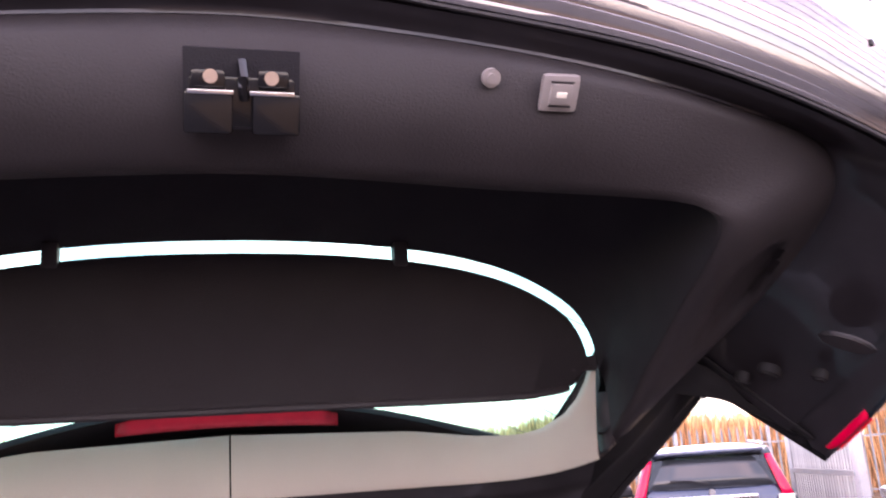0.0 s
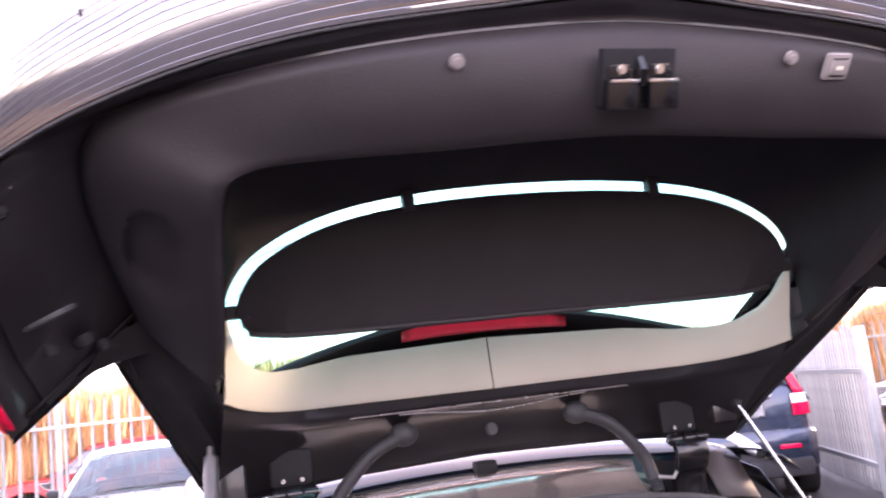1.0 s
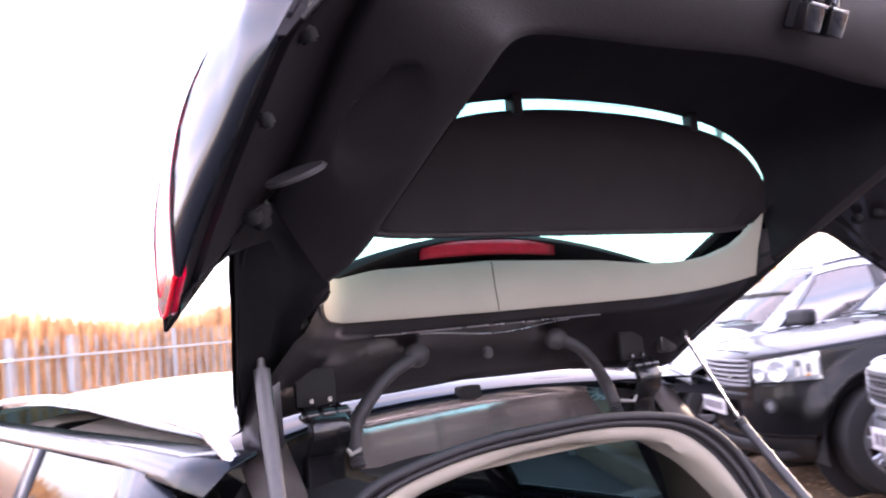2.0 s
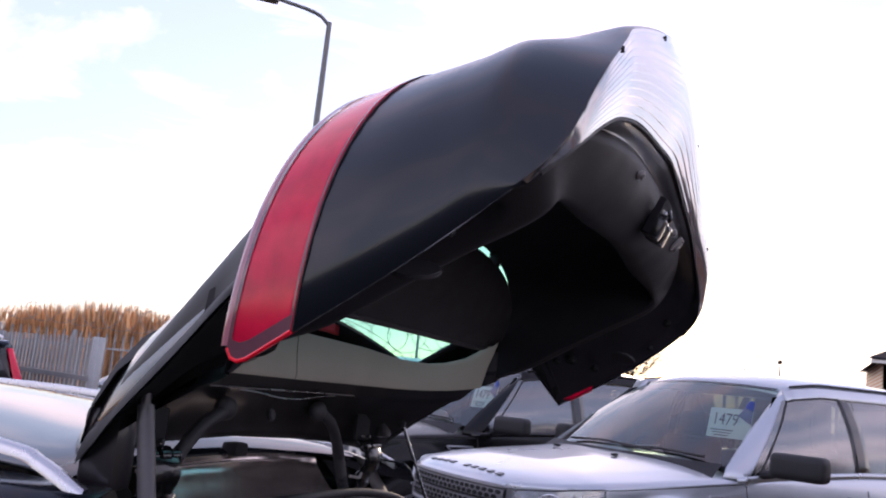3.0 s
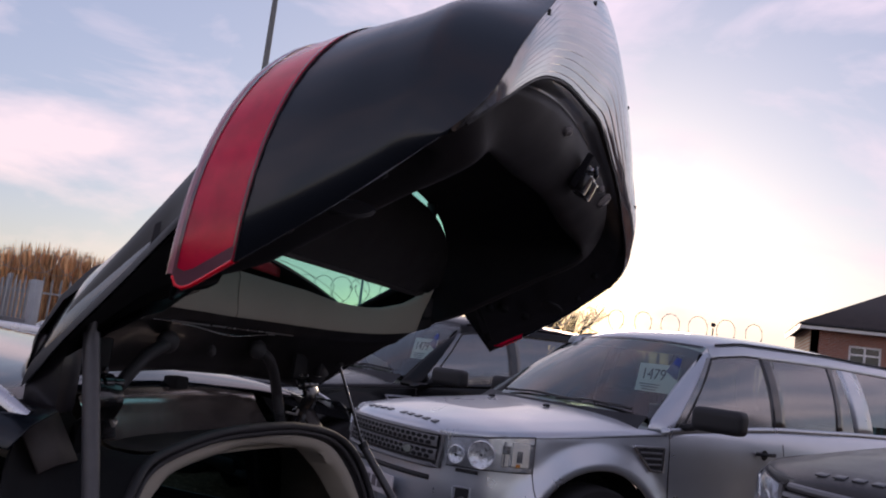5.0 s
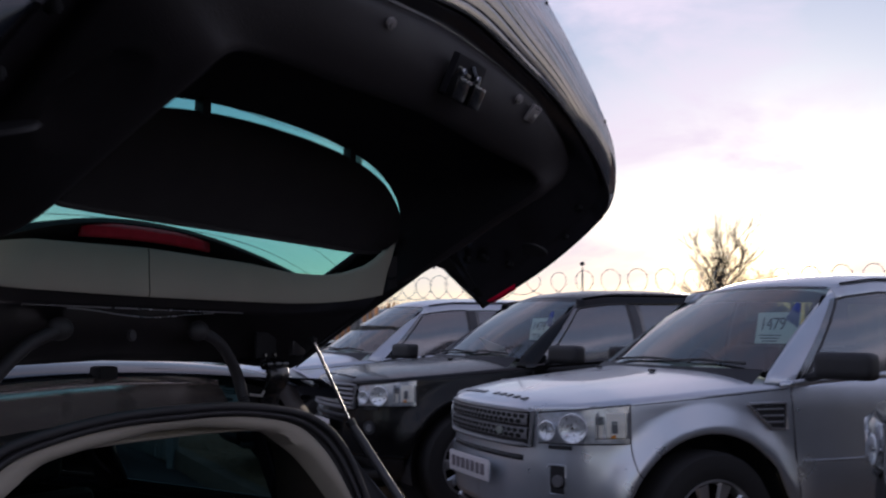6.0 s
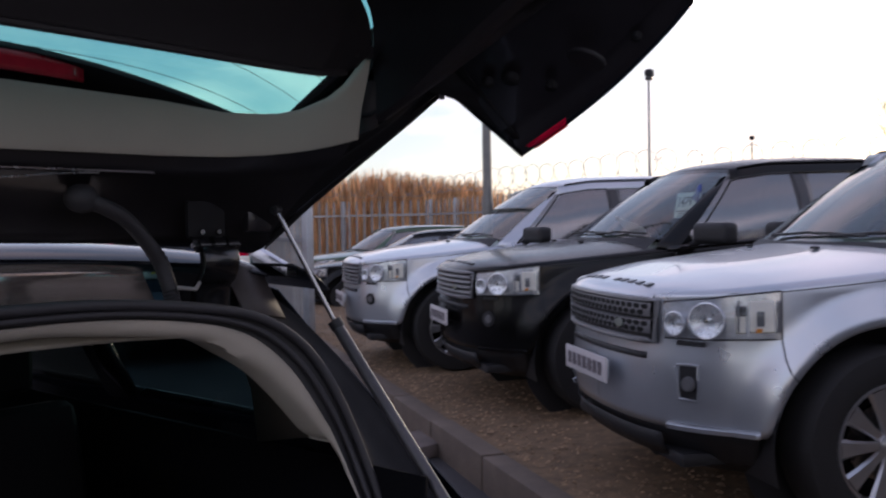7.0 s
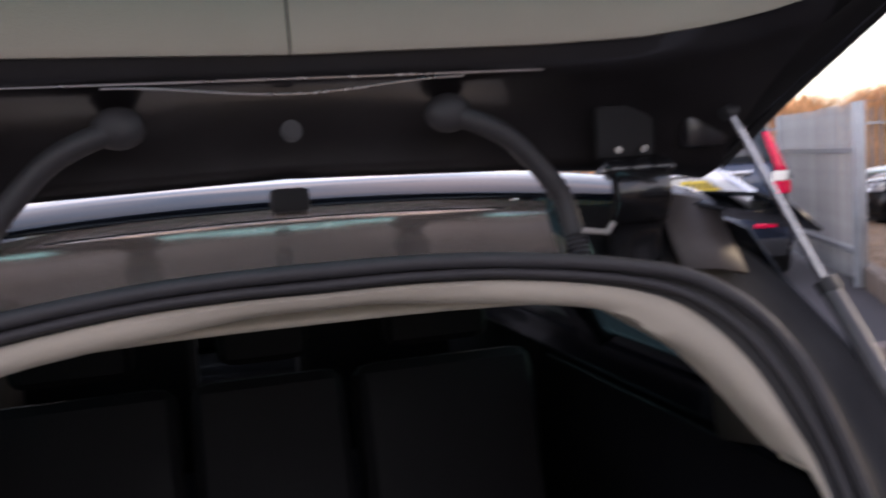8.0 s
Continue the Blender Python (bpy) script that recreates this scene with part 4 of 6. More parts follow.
part("headlining", grid([[(x, y, pl(y, [-.28, -.12, .04, .3, 1.9], [1.288, 1.286, 1.315, 1.370, 1.39]) - .30 * abs(x) ** 3) for x in np.linspace(-.46, .46, 13)] for y in np.linspace(-.20, 1.95, 9)]), M_BEIGE, car, "beige headlining", 60, .008)
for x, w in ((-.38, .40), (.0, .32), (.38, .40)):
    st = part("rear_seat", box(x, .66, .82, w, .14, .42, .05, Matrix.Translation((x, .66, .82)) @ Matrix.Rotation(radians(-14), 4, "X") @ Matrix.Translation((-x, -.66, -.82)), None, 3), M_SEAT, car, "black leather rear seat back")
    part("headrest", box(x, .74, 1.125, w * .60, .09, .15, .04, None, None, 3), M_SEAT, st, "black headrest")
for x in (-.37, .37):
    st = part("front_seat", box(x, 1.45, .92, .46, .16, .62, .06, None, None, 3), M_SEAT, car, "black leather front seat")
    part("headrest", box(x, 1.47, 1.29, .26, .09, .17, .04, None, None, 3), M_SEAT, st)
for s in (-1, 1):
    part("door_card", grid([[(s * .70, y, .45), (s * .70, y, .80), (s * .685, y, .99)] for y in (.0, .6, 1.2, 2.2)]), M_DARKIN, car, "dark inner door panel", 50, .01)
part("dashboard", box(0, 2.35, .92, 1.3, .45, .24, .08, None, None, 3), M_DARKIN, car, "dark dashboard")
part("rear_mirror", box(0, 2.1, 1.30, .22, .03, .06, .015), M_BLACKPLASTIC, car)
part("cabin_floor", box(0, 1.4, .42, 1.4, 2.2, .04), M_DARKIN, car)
part("steering_wheel", tube([(.37 + .18 * math.cos(6.28318 * k / 24), 2.05 + .06 * math.sin(6.28318 * k / 24), 1.02 + .17 * math.sin(6.28318 * k / 24)) for k in range(25)], .014, 8, None, False), M_SEAT, car)

# ======== parked cars ========
PLAN = [(-.070, 0), (-.073, .12), (-.083, .25), (-.104, .38), (-.142, .50), (-.188, .59), (-.264, .69), (-.36, .765), (-.50, .832), (-.70, .868), (-1.0, .890), (-1.5, .905), (-2.2, .910),
        (-3.0, .910), (-3.6, .905), (-4.0, .885), (-4.25, .825), (-4.38, .72), (-4.44, .55), (-4.46, .3), (-4.465, 0)]
QN = 120
PLANS = [(p.x, p.y) for p in smooth_path([(u, w, 0) for u, w in PLAN], QN)]
PU, PW = [p[0] for p in PLANS], [p[1] for p in PLANS]
INH, INS = [.20, .26, .34, .44, .56, .66, .72, .76, .80, .88, 1.0, 1.08, 1.13, 1.18], [.13, .10, .045, .012, .0, .0, .004, .010, .012, .012, .018, .034, .055, .090]
def wall_pt(i, h, side=1, out=0.0):
    """A point of the body side: i steps along the plan, at height h."""
    i = max(0, min(QN, i))
    a, b = int(i), min(QN, int(i) + 1)
    f = i - a
    u, w = PU[a] + (PU[b] - PU[a]) * f, PW[a] + (PW[b] - PW[a]) * f
    a0, b0 = max(0, a - 1), min(QN, a + 1)
    du, dw = PU[b0] - PU[a0], PW[b0] - PW[a0]
    n = math.hypot(du, dw)
    nu, nw = dw / n, -du / n
    k = pl(h, INH, INS) - out
    fl = 0.0
    for uc in (-.94, -3.56):       # flared arches
        d = math.hypot(u - uc, h - .38)
        if d < .62 and u < -.36:
            fl = max(fl, .040 * max(0, 1 - abs(d - .50) / .12))
    return (u - nu * k + nu * fl, side * (w - nw * k + nw * fl), h)
def at_u(u):
    return float(np.interp(-u, [-x for x in PU], range(QN + 1)))
def at_w(w):
    k = [j for j in range(QN // 2)]
    return float(np.interp(w, [PW[j] for j in k], k))
def shoulder(u):
    return pl(-u, [.03, .1, .22, .5, 1.0, 1.4, 1.7, 2.5, 3.4, 4.46], [.962, .972, .986, 1.008, 1.048, 1.080, 1.105, 1.148, 1.165, 1.17])
def low(u, base):
    lo = base
    for uc in (-.94, -3.56):
        if abs(u - uc) < .475:
            lo = max(lo, .38 + math.sqrt(.475 ** 2 - (u - uc) ** 2))
    return lo

def wheel(parent, uc, side, w=.80, R=.385, spokes=10):
    b = bmesh.new()
    prof = [(.235, -.10), (.30, -.115), (.352, -.112), (.366, -.09), (.37, -.04), (.37, .04), (.366, .09), (.352, .112), (.30, .118), (.255, .112), (.235, .10)]
    grid([[(uc + r * R / .37 * math.cos(6.28318 * k / 40), side * (w + d), R + r * R / .37 * math.sin(6.28318 * k / 40)) for r, d in prof] for k in range(41)], b)
    wh = part("wheel", b, M_TYRE, parent, "alloy wheel with black tyre", 40)
    b = bmesh.new()
    grid([[(uc + r * math.cos(6.28318 * k / 40), side * (w + d), R + r * math.sin(6.28318 * k / 40)) for r, d in ((.222, .03), (.228, .085), (.240, .110), (.250, .110), (.252, .10))] for k in range(41)], b)
    for k in range(spokes):
        a = 6.28318 * k / spokes
        ca, sa = math.cos(a), math.sin(a)
        sec = []
        for r, hw, d in ((.04, .020, .080), (.10, .022, .090), (.17, .032, .098), (.232, .044, .104)):
            sec.append([(uc + r * ca - q * hw * sa, side * (w + d - t), R + r * sa + q * hw * ca) for q, t in ((-1, .012), (-.7, 0), (.7, 0), (1, .012))])
        grid(sec, b)
    disc((uc, side * (w + .082), R), (0, 1, 0), .045, .03, 18, .006, b)
    part("rim", b, M_ALLOY, wh, "silver multi-spoke alloy rim", 40)
    part("brake_disc", disc((uc, side * (w + .01), R), (0, 1, 0), .15, .02, 24), M_STEELROD, wh)
    b = grid([[(uc + .49 * math.cos(math.pi * k / 22), side * (w + q), .38 + .49 * math.sin(math.pi * k / 22)) for q in (-.25, .06)] for k in range(-2, 25)])
    bmesh.ops.create_circle(b, cap_ends=True, segments=28, radius=.49, matrix=Matrix.Translation((uc, side * (w - .20), .38)) @ Matrix.Rotation(radians(90), 4, "X"))
    part("arch_liner", b, M_BLACKPLASTIC, wh)

def text_bars(parent, n, u, w0, w1, h0, h1, mat, tilt=0):
    gap = (w1 - w0) / (n * 1.28)
    for k in range(n):
        c = w0 + (k + .5) * (w1 - w0) / n
        part("mark_bar", box(u, c, (h0 + h1) / 2, .004, gap * .82, h1 - h0), mat, parent)

def off_roader(label, paint, x, y, z, head, grille="mesh", card=True, group="row of parked off-roaders", lower=None):
    root = thing("off_roader", label, "car", group)
    root.matrix_basis = pose(x, y, z, 0, 0, head)
    lower = lower or paint
    # side walls
    for s in (-1, 1):
        rows_ = []
        for i in range(QN + 1):
            u = PU[i]
            lo, hi = low(u, .36 if -3.1 < u < -1.4 else .43 if u > -.6 else .32), shoulder(u)
            rows_.append([wall_pt(i, lo + (hi - lo) * f, s) for f in (0, .06, .14, .24, .34, .44, .54, .64, .73, .80, .86, .92, .97, 1)])
        part("body_side", grid(rows_), paint, root, "", 40, .004)
        wheel(root, -.94, s)
        wheel(root, -3.56, s)
        # lower bumper and sill in dark plastic
        part("bumper_skirt", grid([[wall_pt(i, h, s, o) for h, o in ((.24, -.10), (.30, -.06), (.38, -.035), (.44, -.012))] for i in range(0, int(at_u(-.47)))]), M_BLACKPLASTIC, root, "", 50, .004)
        part("sill", grid([[wall_pt(i, h, s, -.004) for h in (.27, .33, .39)] for i in range(int(at_u(-1.42)), int(at_u(-3.09)) + 1)]), M_BLACKPLASTIC, root, "", 50, .004)
        lipb = [[Vector(wall_pt(i, h, s, o)) for h, o in ((.425, .004), (.43, .024), (.448, .026), (.458, .004))] for i in range(int(at_w(.56)), int(at_u(-.47)))]
        part("bumper_lip", grid(lipb), lower, root, "", 50, .004)
        # headlamp
        ia, ib = at_w(.53), at_u(-.505)
        lamp = [[wall_pt(ia + (ib - ia) * f, pl(f, [0, .5, 1], [.798, .803, .812]) + (pl(f, [0, .5, 1], [.945, .968, .998]) - pl(f, [0, .5, 1], [.798, .803, .812])) * g, s, .004) for g in (0, .08, .5, .92, 1)] for f in [k / 24 for k in range(25)]]
        hl = part("headlamp", grid(lamp), M_LAMPBACK, root, "clear headlamp with round reflectors", 30)
        glassp = [[wall_pt(ia + (ib - ia) * f, pl(f, [0, .5, 1], [.798, .803, .812]) + (pl(f, [0, .5, 1], [.945, .968, .998]) - pl(f, [0, .5, 1], [.798, .803, .812])) * g, s, .034 if .03 < f < .97 and 0 < g < 1 else .006) for g in (0, .12, .5, .88, 1)] for f in [k / 24 for k in range(25)]]
        part("lens", grid(glassp), M_LENS, hl, "clear lamp lens", 60)
        for f, hc, r in ((.17, .862, .046), (.46, .880, .070)):
            p0, p1 = Vector(wall_pt(ia + (ib - ia) * f, hc, s, .020)), Vector(wall_pt(ia + (ib - ia) * f, hc, s, .05))
            dirv = (p1 - p0).normalized()
            q = dirv.to_track_quat("Z", "Y").to_matrix().to_4x4()
            rg = bmesh.new()
            grid([[q @ Vector((rr * math.cos(6.28318 * k / 28), rr * math.sin(6.28318 * k / 28), zz)) + p0 for rr, zz in ((.004, -.012), (r * .3, -.012), (r * .55, -.008), (r * .9, .002), (r * .95, .003))] for k in range(29)], rg)
            part("reflector", rg, M_LAMPBOWL, hl, "round chrome reflector", 40)
            part("reflector_ring", tube([q @ Vector((r * math.cos(6.28318 * k / 32), r * math.sin(6.28318 * k / 32), .006)) + p0 for k in range(33)], .0042, 6, None, False), M_LAMPCHROME, hl, "pale ring round the reflector")
            part("bulb", disc(p0 - dirv * .004, dirv, .008, .03, 12, .003), M_CHROME, hl)
        for f0, f1, h0, h1 in ((.70, .77, .832, .925), (.80, .955, .836, .962)):
            part("indicator", grid([[wall_pt(ia + (ib - ia) * (f0 + (f1 - f0) * g), h, s, o) for h, o in ((h0, .006), (h0 + .006, .014), ((h0 + h1) / 2, .011), (h1 - .006, .014), (h1, .006))] for g in (0, .25, .75, 1)]), M_LED, hl, "bright clear indicator block", 30)
        part("lamp_slot", grid([[wall_pt(ia + (ib - ia) * f, h, s, .016) for h in (.862, .866, .916, .920)] for f in (.845, .85, .89, .895)]), M_GREY, hl, "", 30)
        for f in (.72, .985):
            part("lamp_fin", grid([[wall_pt(ia + (ib - ia) * (f + d), h, s, o) for h, o in ((.835, .004), (.84, .022), (.955, .022), (.96, .004))] for d in (-.008, .008)]), M_GREY, hl, "", 30)
        part("lamp_step", grid([[wall_pt(ia + (ib - ia) * f, h, s, .016) for h in (.90, .905, .935, .94)] for f in np.linspace(.70, .78, 4)]), M_BLACKPLASTIC, hl, "", 30)
        part("side_reflector", grid([[wall_pt(ia + (ib - ia) * f, h, s, .017) for h in (.838, .846, .854)] for f in (.84, .86, .88)]), M_AMBER, hl, "amber lamp reflector", 30)
        bord = [wall_pt(ia + (ib - ia) * f, pl(f, [0, .5, 1], [.798, .803, .812]), s, .004) for f in [k / 20 for k in range(21)]] + [wall_pt(ib, .998, s, .004)] + [wall_pt(ia + (ib - ia) * f, pl(f, [0, .5, 1], [.945, .968, .998]), s, .004) for f in [1 - k / 20 for k in range(21)]]
        part("lamp_gasket", tube(bord, .004, 6), M_RUBBER, hl)
        part("washer_cap", grid([[wall_pt(at_u(-.22) + d, h, s, .012 if 0 < g < 3 else .0) for g, h in enumerate((.772, .776, .788, .792))] for d in (-3, -2.5, 0, 2.5, 3)]), M_BLACKPLASTIC, root, "", 30)
        # fog lamp
        fi = at_u(-.215)
        if grille == "mesh":
            pk = part("fog_pocket", grid([[wall_pt(fi + d, h, s, .004) for h in (.560, .568, .62, .682, .692)] for d in (-1.9, -1.7, 0, 1.7, 1.9)]), M_BLACKPLASTIC, root, "black fog lamp pocket", 30)
            part("pocket_frame", tube([wall_pt(fi + d, h, s, .006) for d, h in ((-1.9, .558), (-2.9, .684), (-2.3, .696), (0, .699), (1.9, .696), (2.0, .64), (1.9, .556), (-1.9, .558))], .006, 8), lower, pk)
            c = Vector(wall_pt(fi + .2, .622, s, .012))
        else:
            pk = root
            c = Vector(wall_pt(fi, .645, s, .004))
            part("fog_pocket", disc(c, (.8, s * .6, 0), .052, .012, 24, .003), M_BLACKPLASTIC, root, "round black fog lamp pocket")
        part("fog_lamp", disc(c, (.85, s * .5, 0), .030, .024, 22, .005), M_GREY, root, "round fog lamp")
        # shut lines of bumper and bonnet
        part("bumper_gap", tube([wall_pt(at_u(u), h, s, .0008) for u, h in ((-.505, .81), (-.512, .74), (-.525, .69), (-.54, .665), (-.555, .650))], .0030, 5), M_RUBBER, root)
        part("bonnet_gap", tube([wall_pt(at_u(u), shoulder(u) - .014, s, .0010) for u in np.linspace(-.50, -1.44, 20)], .0026, 5), M_RUBBER, root)
        # side vent, doors, handles
        part("side_vent", grid([[wall_pt(at_u(u), h, s, o) for u, h, o in r] for r in (
            [(-1.165, .997, .004), (-1.41, 1.0, .004)], [(-1.18, .992, .012), (-1.40, .994, .012)], [(-1.29, .875, .012), (-1.39, .87, .012)], [(-1.30, .87, .004), (-1.41, .865, .004)])]), M_BLACKPLASTIC, root, "black side vent in a silver surround", 30)
        ring = [wall_pt(at_u(u), h, s, .010) for u, h in ((-1.17, .996), (-1.405, 1.0), (-1.405, .868), (-1.30, .872), (-1.17, .996))]
        part("vent_surround", tube(ring, .009, 6), M_SATIN, root)
        for k in range(3):
            h = .968 - .032 * k
            part("vent_slat", tube([wall_pt(at_u(-1.215 - .03 * k), h, s, .016), wall_pt(at_u(-1.385), h, s, .016)], .006, 6), M_GRILLE, root)
        for u0 in (-1.46, -2.52, -3.30):
            part("door_gap", tube([wall_pt(at_u(u0 - (.0 if h > .6 or u0 > -3 else .10)), h, s, .0008) for h in (.40, .55, .7, .85, .98, 1.07)], .0035, 5), M_RUBBER, root)
        part("waist_line", tube([wall_pt(i, .70, s, -.002) for i in range(int(at_u(-1.5)), int(at_u(-3.2)))], .008, 6), paint, root)
        for u0 in (-2.32, -3.12):
            hd = part("door_handle", tube([wall_pt(at_u(u0 - .09), 1.005, s, .012), wall_pt(at_u(u0 - .05), 1.005, s, .040), wall_pt(at_u(u0 + .05), 1.005, s, .040), wall_pt(at_u(u0 + .09), 1.005, s, .012)], .012, 8), M_BLACKPLASTIC, root, "black door handle")
            part("handle_cup", disc(Vector(wall_pt(at_u(u0), .998, s, .002)), (0, 1, 0), .032, .006, 18, .002), M_BLACKPLASTIC, hd)
        # mirror
        mb = box(-1.58, s * 1.090, 1.193, .13, .31, .140, .045, Matrix.Translation((-1.60, s * .97, 1.18)) @ Matrix.Rotation(radians(12 if s > 0 else -80), 4, "Z") @ Matrix.Translation((1.58, -s * .97, -1.18)), None, 4)
        mi = part("door_mirror", mb, M_BLACKPLASTIC, root, "black door mirror", 60)
        part("mirror_arm", tube([(-1.60, s * .84, 1.12), (-1.60, s * .92, 1.135), (-1.60, s * 1.0, 1.16)], .022, 8), M_BLACKPLASTIC, mi)
        if s > 0:
            part("mirror_glass", box(-1.690, 1.110, 1.193, .004, .18, .095, 0, Matrix.Translation((-1.69, 1.11, 1.19)) @ Matrix.Rotation(radians(12), 4, "Z") @ Matrix.Translation((1.69, -1.11, -1.19))), M_CHROME, mi)
        # glasshouse side
        def gh(u, f):
            """Side of the glasshouse: f from the belt to the roof."""
            b = Vector(wall_pt(at_u(u), shoulder(u), s))
            rh = pl(-u, [1.30, 1.9, 2.3, 3.2, 4.1, 4.4], [1.60, 1.625, 1.682, 1.700, 1.690, 1.63])
            rw = pl(-u, [1.30, 1.9, 3.5, 4.1, 4.4], [.62, .64, .655, .645, .62])
            p = Vector((u, s * rw, rh))
            q = b.lerp(p, f)
            q.y += s * .035 * math.sin(math.pi * f)
            return q
        def slant(ub, ut, f):
            return gh(ub + (ut - ub) * f, f)
        fr = [k / 8 for k in range(9)]
        for nm, a0, a1, b0, b1, mt in (("front_side_window", -1.48, -2.02, -2.47, -2.47, M_SIDEGLASS), ("rear_side_window", -2.57, -2.57, -3.18, -3.20, M_SIDEGLASS), ("quarter_window", -3.24, -3.26, -3.42, -3.32, M_SIDEGLASS), ("tail_window", -3.62, -3.50, -4.22, -4.02, M_SIDEGLASS)):
            part(nm, grid([[slant(a0 + (b0 - a0) * g, a1 + (b1 - a1) * g, (.15 + .70 * f) if nm == "tail_window" else .05 + .81 * f) for g in (0, .33, .66, 1)] for f in fr]), mt, root, "side window glass reflecting the sky", 60)
        for nm, a0, a1, b0, b1, mt in (("door_pillar", -2.45, -2.45, -2.59, -2.59, M_PILLAR), ("quarter_bar", -3.17, -3.19, -3.25, -3.27, M_PILLAR), ("rear_pillar", -3.40, -3.30, -3.64, -3.54, paint), ("tail_pillar", -4.20, -4.0, -4.42, -4.20, paint)):
            part(nm, grid([[slant(a0 + (b0 - a0) * g, a1 + (b1 - a1) * g, f) + Vector((0, s * .003, 0)) for g in (0, .3, .7, 1)] for f in fr]), mt, root, "", 60, .006)
        part("belt_trim", grid([[gh(u, f) + Vector((0, s * .004, 0)) for f in (-.01, .05)] for u in np.linspace(-1.40, -4.3, 30)]), M_BLACKGLOSS if paint is M_BLACKPAINT else paint, root, "", 60, .01)
        part("window_header", grid([[gh(u, f) + Vector((0, s * .004, 0)) for f in (.845, .9, .95, 1.0)] for u in np.linspace(-1.99, -4.2, 24)]), paint, root, "", 60, .01)
        part("door_frame", tube([slant(-1.555, -2.065, f) for f in (0.03, .3, .6, .84)] + [gh(u, .855) for u in (-2.05, -2.3, -2.46)] + [slant(-2.47, -2.47, f) for f in (.85, .5, .05)], .008, 6), M_RUBBER, root)
        part("roof_gutter", tube([gh(u, 1.0) + Vector((0, s * .006, .004)) for u in np.linspace(-2.06, -4.1, 24)], .005, 6), M_RUBBER, root)
        part("inner_pillar", grid([[slant(-1.42, -1.98, f) + Vector((-.02, -s * .05, 0)), slant(-1.58, -2.10, f) + Vector((-.0, -s * .06, 0))] for f in [k / 10 for k in range(10)]]), M_DARKIN, root)
    # windscreen frame
    def ws(q, f):
        ub, ut = -1.18 - .21 * abs(q) ** 2.2, -1.93 - .10 * abs(q) ** 2
        return Vector((ub + (ut - ub) * f, q * (.785 + (.592 - .785) * f), 1.155 + (1.632 - 1.155) * f - .02 * q * q * f + .02 * math.sin(math.pi * f)))
    for s in (-1, 1):
        pr = []
        for f in [k / 10 for k in range(-1, 11)]:
            a = ws(s, f) + Vector((-.01, 0, .004))
            fb = max(f, 0)
            ub = -1.56 + (-2.10 + 1.56) * fb
            bb_ = Vector(wall_pt(at_u(ub), shoulder(ub), s))
            tt = Vector((ub, s * pl(-ub, [1.30, 1.9, 3.5], [.62, .64, .655]), pl(-ub, [1.30, 1.9, 2.3], [1.60, 1.625, 1.682])))
            c = bb_.lerp(tt, fb)
            c.y += s * (.035 * math.sin(math.pi * fb) + .006)
            if f < 0:
                c = Vector(wall_pt(at_u(-1.50), shoulder(-1.50) - .03, s)) + Vector((0, s * .004, 0))
                a = ws(s, 0) + Vector((.05, s * .035, -.05))
            pr.append([a.lerp(c, g) + Vector((0, s * .012, .008)) * math.sin(math.pi * g) for g in (0, .14, .32, .52, .72, .84)])
        part("front_pillar", grid(pr), paint, root, "", 60, .02)
    # bonnet
    rows_ = [[Vector(wall_pt(at_w(abs(q) * .47), h, 1 if q >= 0 else -1, o)) for q in np.linspace(-1, 1, 25)] for h, o in ((.944, .004), (.952, .012), (.964, .008))]
    for u in np.linspace(-.105, -1.42, 24):
        e = Vector(wall_pt(at_u(u), shoulder(u), 1))
        crown = pl(-u, [.1, .2, .5, 1.3], [.020, .044, .076, .100])
        W = pl(-u, [.105, .14, .18, .24, .33, .5, .7, 1.0, 1.3], [.47, .53, .585, .665, .742, .812, .848, .868, .872])
        rows_.append([(u - .05 * (abs(q)) ** 3 * max(0, 1 + u * 2), q * W, shoulder(u) - .004 + crown * (1 - abs(q) ** 3)) for q in np.linspace(-1, 1, 25)])
    bn = part("bonnet", grid(rows_), paint, root, "clamshell bonnet", 50, .006)
    for s in (-1, 1):
        part("washer_jet", box(-1.02, s * .28, 1.143, .035, .030, .014, .005), M_BLACKPLASTIC, bn)
    for k in range(10):
        if k != 4:
            w = -.352 + .0782 * k
            h = shoulder(-.165) - .004 + .036 * (1 - abs(w / .55) ** 3)
            part("mark_bar", box(-.165 - .04 * abs(w / .55) ** 3, w, h + .001, .034, .046, .006, .003, Matrix.Translation((-.165, w, h)) @ Matrix.Rotation(radians(14), 4, "Y") @ Matrix.Translation((.165, -w, -h))), M_LETTER, bn)
    # grille
    def fw(w, h, o=0.0):
        p = wall_pt(at_w(abs(w)), h, 1, o)
        return Vector((p[0], math.copysign(p[1], w) if w else 0, h))
    gl = part("grille", grid([[fw(w, h, .006) for j, h in enumerate((.775, .785, .86, .938, .950))] for w in np.linspace(-.50, .50, 29)]), M_BLACKPLASTIC, root, "grey grille with a perforated pattern" if grille == "mesh" else "grey slatted grille", 30)
    frm = [fw(w, .778, .014) for w in np.linspace(-.49, .49, 21)] + [fw(w, .948, .014) for w in np.linspace(.50, -.50, 21)]
    part("grille_frame", tube(frm + [frm[0]], .014, 8), M_GRILLE, gl, "grey grille surround")
    if grille == "mesh":
        for hh in (.908, .836):
            part("grille_bar", grid([[fw(w, hh + d, o) for d, o in ((.030, .006), (.027, .022), (.0, .026), (-.027, .022), (-.030, .006))] for w in np.linspace(-.475, .475, 29)]), M_GRILLE, gl, "perforated grey grille bar", 40)
            holes = bmesh.new()
